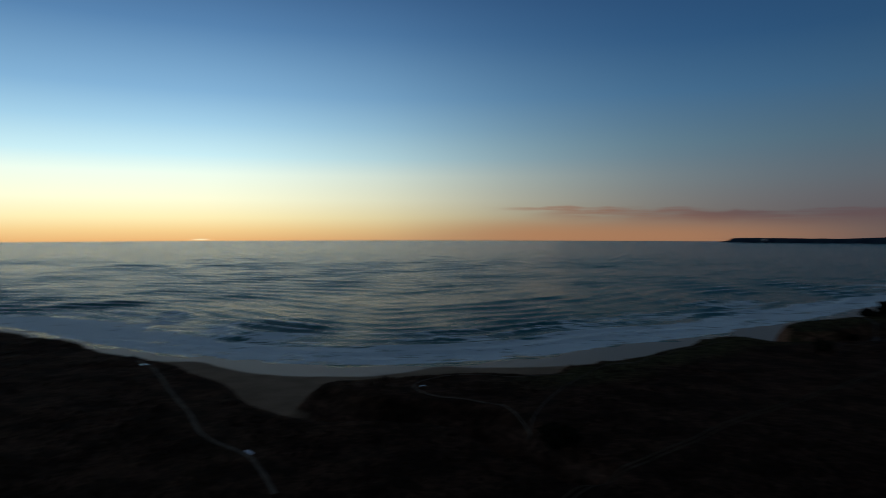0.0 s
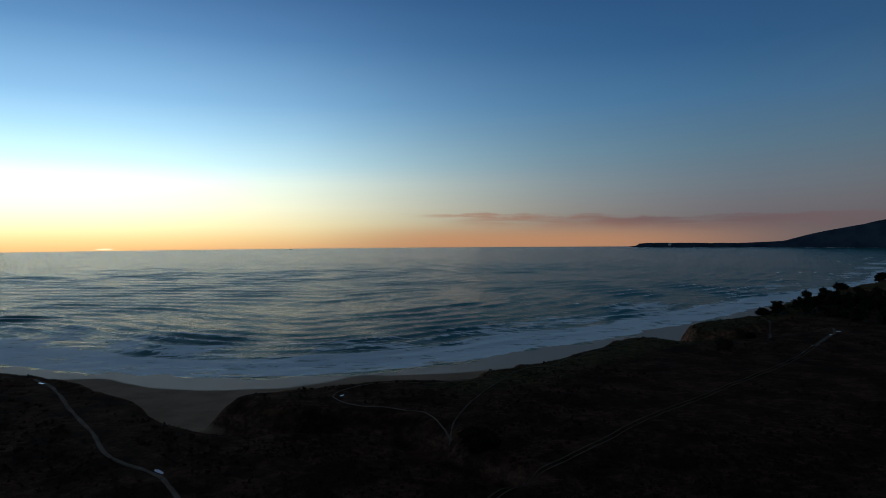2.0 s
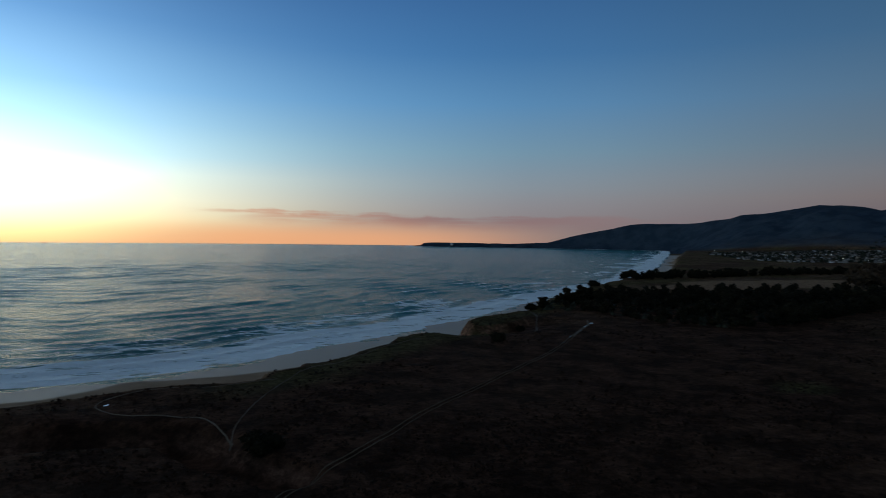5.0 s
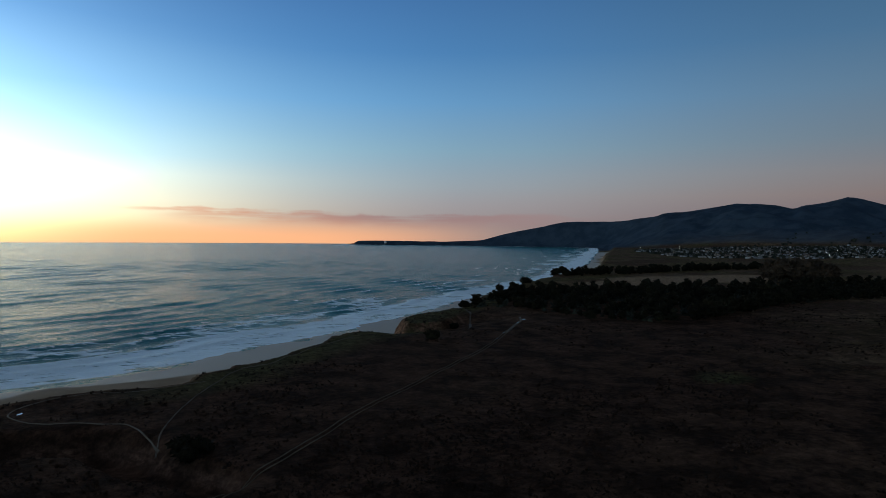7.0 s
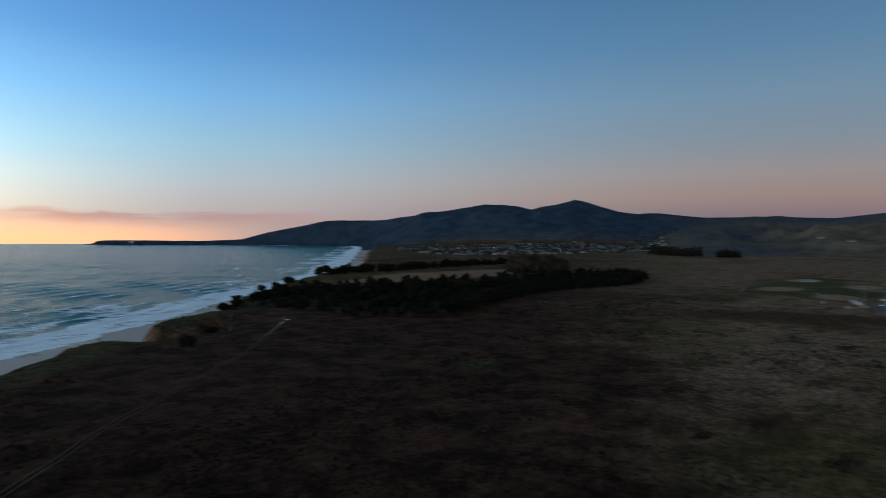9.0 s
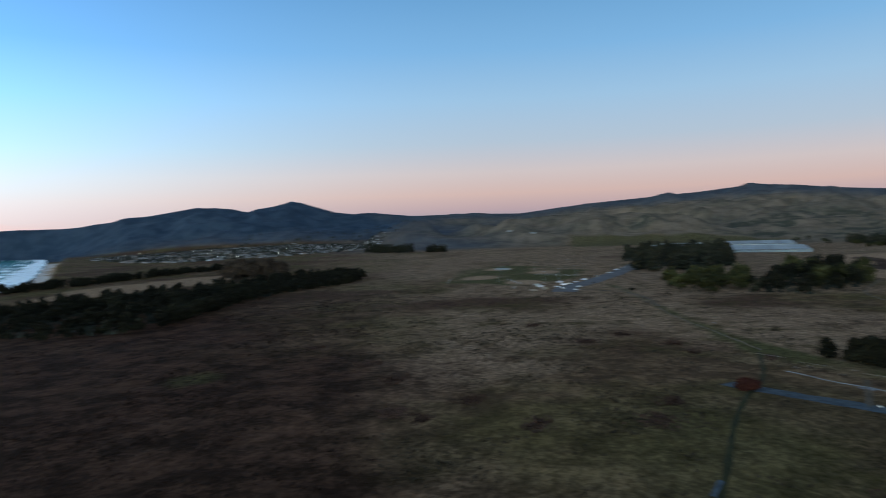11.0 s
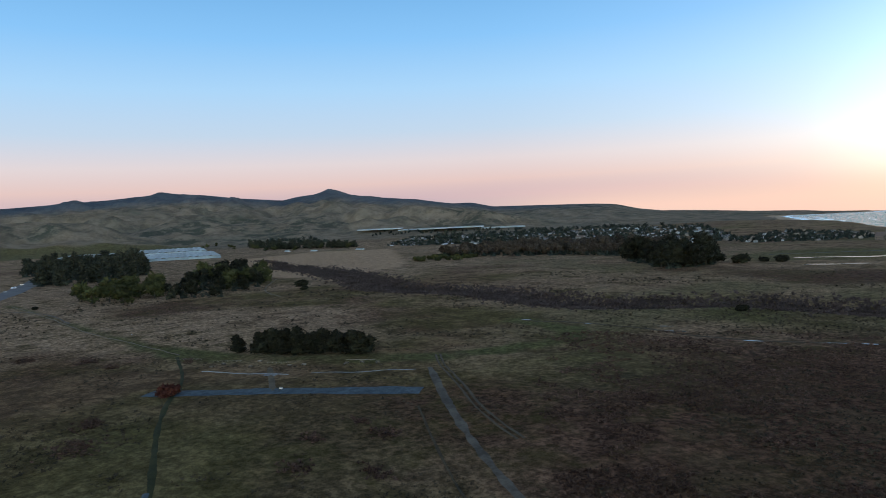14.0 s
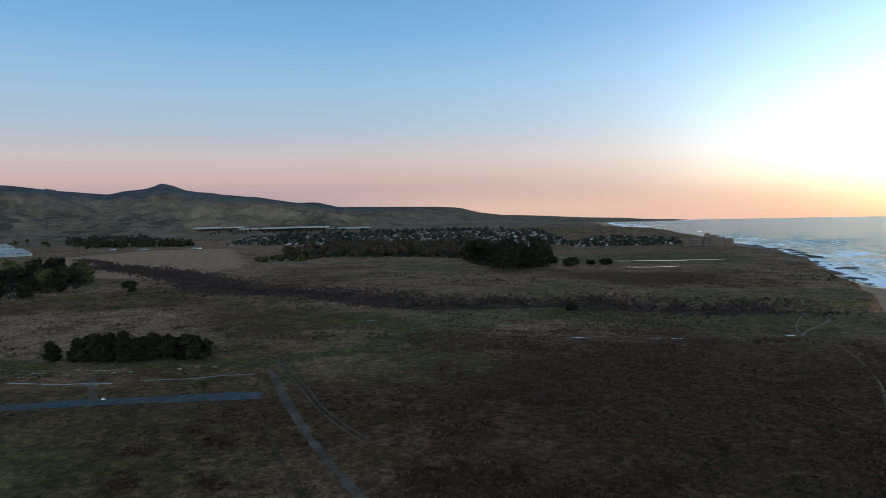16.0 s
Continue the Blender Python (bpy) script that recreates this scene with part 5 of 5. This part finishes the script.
def far_houses(name, poly, count, size, seed, wall, label):
    """Many small gabled houses, walls and roofs, in one sheet."""
    r = np.random.default_rng(seed)
    verts, faces, mats = [], [], []
    for x, y in scatter(poly, count, r):
        w, d, h = r.uniform(9, 15) * size, r.uniform(7, 10) * size, r.choice([3.0, 5.6]) * size
        a = r.choice([0.0, 1.57, 0.5, 2.1]) + r.uniform(-0.2, 0.2)
        z, up = height(float(x), float(y)), d * 0.26
        p = [(-w, -d, -2), (w, -d, -2), (w, d, -2), (-w, d, -2), (-w, -d, h * 2), (w, -d, h * 2), (w, d, h * 2), (-w, d, h * 2), (-w, 0, (h + up) * 2), (w, 0, (h + up) * 2)]
        p += [(-w * 1.08, -d * 1.12, h * 2 - 0.2), (w * 1.08, -d * 1.12, h * 2 - 0.2), (w * 1.08, 0, (h + up) * 2 + 0.4), (-w * 1.08, 0, (h + up) * 2 + 0.4), (-w * 1.08, d * 1.12, h * 2 - 0.2), (w * 1.08, d * 1.12, h * 2 - 0.2)]
        o = len(verts)
        verts += [(x + (q[0] * math.cos(a) - q[1] * math.sin(a)) / 2, y + (q[0] * math.sin(a) + q[1] * math.cos(a)) / 2, z + q[2] / 2) for q in p]
        for f, m in (((0, 1, 5, 4), 0), ((2, 3, 7, 6), 0), ((1, 2, 6, 9, 5), 0), ((3, 0, 4, 8, 7), 0), ((10, 11, 12, 13), 1), ((13, 12, 15, 14), 1)):
            faces.append(tuple(i + o for i in f))
            mats.append(m)
    me = mesh_of(name, verts, faces, wall)
    me.materials.append(M_ROOF)
    me.polygons.foreach_set("material_index", mats)
    return tagged(new(name, me), label, "houses", kind="stuff")


far_houses("distant_houses", NORTH_TOWN, 1100, 0.62, 440, M_FARWALL, "many small pale houses of a distant town")
far_houses("distant_houses", SOUTH_TOWN, 420, 0.55, 441, M_FARWALL, "many small pale houses of a distant town")


# ---- glasshouses ----
def glasshouse(bays, span, length, label):
    """A row of ridge-and-furrow bays, each with its own roof, and end walls."""
    ob = thing("greenhouse", label, "greenhouse", "greenhouses")
    roof = bpy.data.meshes.new("roof")
    bm = gable_roof(bmesh.new(), length, span - 0.5, 4.0, span * 0.11, 0.2)
    bm.to_mesh(roof)
    bm.free()
    roof.materials.append(M_POLY)
    for i in range(bays):
        r = new("roof", roof)
        r.parent, r.location = ob, (0, (i - (bays - 1) / 2) * span, 0)
    for s in (-1, 1):
        part("end_wall", box(bmesh.new(), s * length / 2, 0, -1.5, 0.3, bays * span, 5.3), M_POLY, ob)
        part("side_wall", box(bmesh.new(), 0, s * bays * span / 2, -1.5, length, 0.3, 5.3), M_POLY, ob)
    for i in range(bays + 1):
        tube_bm = tube(bmesh.new(), (-length / 2, (i - bays / 2) * span, 4.1), (length / 2, (i - bays / 2) * span, 4.1), 0.2, 0.2)
        part("gutter", tube_bm, M_METAL, ob)
    return ob


g1 = glasshouse(12, 13, 300, "large block of pale translucent glasshouses")
place(g1, 1590, -285, 0.2, -10)
for x, y, k in [(1985, -330, 1.15), (1900, -120, 0.7)]:
    place(copy_thing(g1, pose(0, 0, 0)), x, y, 0.2, -10, k)
g2 = glasshouse(8, 14, 150, "long low block of white-roofed glasshouses")
place(g2, 2090, -1040, 0.2, 57, 1.0)
g2.scale.z = 0.6
for x, y in [(2010, -1150), (1930, -1270), (1860, -1390)]:
    place(copy_thing(g2, pose(0, 0, 0)), x, y, 0.2, 57, 0.98).scale.z = 0.6


# ---- the hotel on the headland ----
def hotel():
    ob = thing("hotel", "large sandstone clifftop hotel with brown roofs", "hotel")
    wings = [(-8, 0, 40, 20, 19), (-46, 6, 38, 18, 15), (38, 4, 46, 18, 13), (-78, -8, 26, 34, 9), (78, -6, 28, 34, 8), (4, -12, 16, 14, 24), (-30, -10, 14, 14, 20), (56, -8, 14, 14, 16)]
    for x, y, w, d, h in wings:
        bm = gable_walls(bmesh.new(), w, d, h, d * 0.2)
        bmesh.ops.translate(bm, verts=bm.verts, vec=(x, y, 0))
        wall = part("wall", bm, M_STONE, ob)
        bm = gable_roof(bmesh.new(), w, d, h + 0.15, d * 0.22, 0.8)
        bmesh.ops.translate(bm, verts=bm.verts, vec=(x, y, 0))
        part("roof", bm, M_SLATE, ob)
        for f in range(int(h // 3.4)):
            for k in range(int(w // 5)):
                for s in (-1, 1):
                    part("window", box(bmesh.new(), x - w / 2 + 3 + k * 5, y + s * (d / 2 + 0.04), 1.2 + f * 3.4, 1.8, 0.16, 1.9), M_GLASS, wall)
    for x in (-60, -28, 14, 30, 62):
        part("chimney", box(bmesh.new(), x, 3, 12, 2.2, 1.6, 8.5, 0.15), M_STONE, ob)
    return ob


h = hotel()
place(h, 452, -1034, 0.2, 12, 0.62)
h.scale = (0.4, 0.5, 0.74)


# ---- ball fields and car park ----
def car(mat, label, van=False):
    ob = thing("van" if van else "car", label, "van" if van else "car", "parked cars")
    l, w, h = (5.6, 2.0, 2.2) if van else (4.5, 1.8, 1.45)
    bm = box(bmesh.new(), 0, 0, 0.35, l, w, h * 0.42, 0.14)
    part("body", bm, mat, ob)
    bm = bmesh.new()
    box(bm, -0.1 if van else -0.25, 0, 0.3 + h * 0.4, l * (0.86 if van else 0.55), w * 0.9, h * 0.42, 0.2)
    cab = part("cabin", bm, mat, ob)
    for s in (-1, 1):
        part("side_window", box(bmesh.new(), -0.2, s * w * 0.452, 0.42 + h * 0.44, l * 0.42, 0.04, h * 0.24), M_GLASS, cab)
    part("windscreen", box(bmesh.new(), (l * 0.33 if van else l * 0.225), 0, 0.42 + h * 0.42, 0.05, w * 0.76, h * 0.26), M_GLASS, cab)
    for sx in (-1, 1):
        for sy in (-1, 1):
            wheel = part("wheel", tube(bmesh.new(), (sx * l * 0.31, sy * (w / 2 - 0.22), 0.34), (sx * l * 0.31, sy * (w / 2 + 0.02), 0.34), 0.34, 0.34, 14), M_TYRE, ob)
            part("rim", tube(bmesh.new(), (sx * l * 0.31, sy * (w / 2 + 0.02), 0.34), (sx * l * 0.31, sy * (w / 2 + 0.04), 0.34), 0.2, 0.2, 10), M_METAL, wheel)
    return ob


M_CARS = [M_WHITE, two_tone("silver_car_paint", (0.4, 0.41, 0.42), (0.45, 0.46, 0.47), 0.5, rough=0.3, metal=0.4, spread=0.1),
          two_tone("dark_car_paint", (0.03, 0.035, 0.05), (0.04, 0.045, 0.06), 0.5, rough=0.25, spread=0.2)]
CARS = [car(M_CARS[0], "white parked car on grey tarmac"), car(M_CARS[1], "silver parked car on grey tarmac"), car(M_CARS[2], "dark parked car on grey tarmac"),
        car(M_WHITE, "white parked van on grey tarmac", True)]
spots = [(672, 66, 2, 0), (690, 73, 5, 0), (712, 69, 8, 3), (735, 65, 3, 1), (760, 60, 4, 0), (790, 53, 9, 3), (820, 48, 2, 2), (850, 42, 6, 1), (690, 52, 4, 0), (905, 28, 3, 0),
         (960, 20, 5, 3), (1010, 12, 4, 1), (740, 40, 2, 2), (655, 52, 5, 1)]
done = set()
for x, y, t, k in spots:
    ob = CARS[k] if k not in done else copy_thing(CARS[k], pose(0, 0, 0))
    done.add(k)
    place(ob, x, y, 0.36, 70 + t * 3, 1.0)


def field_light():
    ob = thing("floodlight_mast", "tall steel floodlight mast by the ball fields", "floodlight", "ball field lights")
    pole = part("pole", tube(bmesh.new(), (0, 0, -1), (0, 0, 20), 0.2, 0.12, 8), M_METAL, ob)
    arm = part("crossarm", box(bmesh.new(), 0, 0, 19.4, 0.25, 3.2, 0.25, 0.03), M_METAL, ob)
    for y in (-1.2, -0.4, 0.4, 1.2):
        part("lamp_head", box(bmesh.new(), 0.3, y, 19.0, 0.55, 0.6, 0.55, 0.08), M_METAL, arm)
    return ob


fl = field_light()
place(fl, 735, 92, 0, 0, 0.75)
for x, y in [(790, 82), (840, 66), (900, 60), (770, 150), (850, 160), (940, 130), (1000, 90)]:
    place(copy_thing(fl, pose(0, 0, 0)), x, y, 0, 40, 0.75)


def container(mat, label):
    ob = thing("storage_container", label, "container", "containers by the ball fields")
    part("box_body", box(bmesh.new(), 0, 0, 0.15, 9, 2.6, 2.6, 0.04), mat, ob)
    for i in range(12):
        part("rib", box(bmesh.new(), -4.1 + i * 0.745, -1.31, 0.3, 0.3, 0.06, 2.3), mat, ob)
    part("door", box(bmesh.new(), 4.5, 0, 0.25, 0.08, 2.3, 2.4, 0.02), mat, ob)
    return ob


c1 = container(M_WALLT, "tan steel storage container beside the car park")
place(c1, 668, 84, 0.1, 80, 0.8)
c2 = container(M_WALLW, "white steel storage container beside the car park")
place(c2, 700, 92, 0.1, 75, 0.8)
for x, y, t in [(722, 98, 70), (760, 78, 72), (648, 92, 85), (690, 118, 20)]:
    place(copy_thing(c2 if x > 700 else c1, pose(0, 0, 0)), x, y, 0.1, t, 0.75)


def fence(n, label):
    ob = thing("fence", label, "fence", "ball field fences")
    for i in range(n + 1):
        part("post", tube(bmesh.new(), (i * 4, 0, -0.5), (i * 4, 0, 2.2), 0.07, 0.07, 6), M_METAL, ob)
    for z in (0.4, 1.3, 2.15):
        part("rail", tube(bmesh.new(), (0, 0, z), (n * 4, 0, z), 0.05, 0.05, 6), M_METAL, ob)
    return ob


f1 = fence(18, "long steel rail fence round the ball field")
place(f1, 735, 118, 0, 22)
for x, y, t in [(745, 205, 12), (860, 62, 60)]:
    place(copy_thing(f1, pose(0, 0, 0)), x, y, 0, t)


# ---- beside the runway ----
ribbon("concrete_pad", [(266, -82), (271, -79)], 4.2, M_CONCRETE, "pale square concrete pad beside the pit strip", "pad", lift=0.34, ragged=0.02, seed=30)


def weather_mast():
    ob = thing("weather_mast", "thin white mast with crossarm on dry grass", "mast")
    part("pole", tube(bmesh.new(), (0, 0, -0.5), (0, 0, 6), 0.13, 0.09, 8), M_WALLT, ob)
    arm = part("crossarm", box(bmesh.new(), 0, 0, 5.2, 0.12, 2.6, 0.14, 0.02), M_WALLT, ob)
    for y in (-1.2, 1.2):
        part("sensor", box(bmesh.new(), 0, y, 5.3, 0.35, 0.35, 0.5, 0.05), M_WALLT, arm)
    part("cabinet", box(bmesh.new(), 0.25, 0, 0.7, 0.4, 0.7, 0.9, 0.03), M_METAL, ob)
    return ob


place(weather_mast(), 425, -47, 0, 20, 0.8)


def flight_box():
    ob = thing("equipment_box", "small white equipment box on the runway", "box")
    part("crate", box(bmesh.new(), 0, 0, 0, 1.1, 0.7, 0.5, 0.04), M_WHITE, ob)
    part("lid", box(bmesh.new(), 0, 0, 0.5, 1.14, 0.74, 0.08, 0.02), M_METAL, ob)
    part("handle", box(bmesh.new(), 0, 0, 0.58, 0.5, 0.06, 0.18, 0.02), M_METAL, ob)
    return ob


place(flight_box(), 240, -75, 0.3, 30)


def bench():
    ob = thing("picnic_table", "pale wooden picnic table on mown grass", "table", "tables by the runway")
    part("tabletop", box(bmesh.new(), 0, 0, 0.72, 1.9, 0.8, 0.06, 0.01), M_WALLT, ob)
    for s in (-1, 1):
        part("bench_seat", box(bmesh.new(), 0, s * 0.75, 0.43, 1.9, 0.28, 0.05, 0.01), M_WALLT, ob)
        part("leg", box(bmesh.new(), s * 0.7, 0, -0.1, 0.09, 1.5, 0.82, 0.01), M_BARK, ob)
    return ob


b = bench()
place(b, 280, -92, 0.05, 40, 1.0)
for x, y, t in [(290, -78, 40), (276, -97, 50), (265, -112, 50), (262, -118, 45), (257, -123, 50), (301, -64, 40), (305, -70, 30), (297, -84, 60)]:
    place(copy_thing(b, pose(0, 0, 0)), x, y, 0.05, t, 1.0)


def barrier(n):
    ob = thing("low_fence", "low pale safety fence along the pits", "fence", "pit fences")
    for i in range(n + 1):
        part("post", box(bmesh.new(), i * 2.2, 0, -0.2, 0.1, 0.1, 0.75, 0.01), M_WALLT, ob)
    part("rail", box(bmesh.new(), n * 1.1, 0, 0.45, n * 2.2, 0.06, 0.1, 0.01), M_WALLT, ob)
    return ob


br = barrier(6)
place(br, 284, -96, 0, 48)
for x, y, t in [(306, -78, 50), (262, -124, 46), (322, -64, 48)]:
    place(copy_thing(br, pose(0, 0, 0)), x, y, 0, t)


# ---- rocks and surf off the headland ----
def rock(seed):
    r = np.random.default_rng(seed)
    v, f = BALLS[2]
    p = v * (1 + r.uniform(-0.5, 0.35, (len(v), 1))) * (1.0, 0.55, 0.2) + r.normal(size=v.shape) * (0.05, 0.05, 0.03)
    return tagged(new("rock", mesh_of("rock", p, f, M_ROCK)), "dark wet reef rock in white surf", "rock", "reef rocks")


ROCKS = [rock(500), rock(501), rock(502)]
rk = np.random.default_rng(510)
for i, (x, y) in enumerate(along([(560, -1420), (480, -1330), (400, -1210), (340, -1080), (285, -960), (240, -860), (215, -830), (190, -760), (178, -725)], 90, 15, rk)):
    ob = ROCKS[i] if i < 3 else copy_thing(ROCKS[i % 3], pose(0, 0, 0))
    ob.location, ob.rotation_euler = (x, y, max(height(x, y), SEA) + 0.2), (0, 0, rk.uniform(0, 6.28))
    s = rk.uniform(2.5, 6.5) * (1 + i % 4 * 0.5)
    ob.scale = (s * 1.3, s * 0.7, s * 0.8)


for x, y in along([(430, -1190), (380, -1110), (335, -1030), (300, -965)], 12, 14, rk):
    ob = copy_thing(ROCKS[int(rk.integers(3))], pose(0, 0, 0))
    s = rk.uniform(9, 17)
    ob.location, ob.rotation_euler = (x, y, max(height(x, y), SEA) + 0.3), (0, 0, rk.uniform(0, 6.28))
    ob.scale = (s, s * 0.7, s * 0.9)


# ---- lamps that are lit in the northern town, and the radar dome on the point ----
def lamp_build(nt, bsdf):
    bsdf.inputs["Emission Color"].default_value, bsdf.inputs["Emission Strength"].default_value = (1.0, 0.82, 0.6, 1), 14
    bsdf.inputs["Base Color"].default_value = (0.8, 0.75, 0.65, 1)


M_LAMP = material("lit_lamp", lamp_build)


def street_lamp():
    ob = thing("street_lamp", "lit street lamp on a steel pole in town", "street lamp", "lit street lamps")
    part("pole", tube(bmesh.new(), (0, 0, -1), (0, 0, 9), 0.14, 0.09, 6), M_METAL, ob)
    part("arm", tube(bmesh.new(), (0, 0, 8.9), (1.8, 0, 9.3), 0.07, 0.06, 6), M_METAL, ob)
    part("lamp_head", box(bmesh.new(), 2.0, 0, 9.1, 1.1, 0.7, 0.45, 0.1), M_LAMP, ob)
    return ob


sl = street_lamp()
place(sl, 1700, 1090, 0, 30)
for x, y in scatter(NORTH_TOWN, 16, np.random.default_rng(530)):
    place(copy_thing(sl, pose(0, 0, 0)), x, y, 0, hrng.uniform(0, 360), 1.2)
bm = bmesh.new()
bmesh.ops.create_uvsphere(bm, u_segments=20, v_segments=12, radius=9, matrix=Matrix.Translation((0, 0, 9)))
dome = thing("radar_dome", "pale radar dome on the far headland", "dome")
part("dome_shell", bm, M_WHITE, dome)
part("base", tube(bmesh.new(), (0, 0, -3), (0, 0, 4), 7, 7, 16), M_WALLT, dome)
place(dome, 1960, 4080, 0, 0)


# ---- a ship far out ----
def ship():
    ob = thing("ship", "small dark fishing ship on the horizon", "ship")
    bm = box(bmesh.new(), 0, 0, -1.5, 34, 8, 5.5, 1.2)
    hull = part("hull", bm, M_ROOF, ob)
    part("wheelhouse", box(bmesh.new(), -8, 0, 4, 9, 6, 5, 0.3), M_WALLW, ob)
    part("mast", tube(bmesh.new(), (4, 0, 3.5), (4, 0, 15), 0.35, 0.2), M_METAL, ob)
    part("boom", tube(bmesh.new(), (4, 0, 9), (13, 0, 13), 0.25, 0.15), M_METAL, ob)
    return ob


sh = ship()
sh.location, sh.rotation_euler, sh.scale = (-470, 4560, SEA), (0, 0, 0.2), (0.6, 0.6, 0.6)
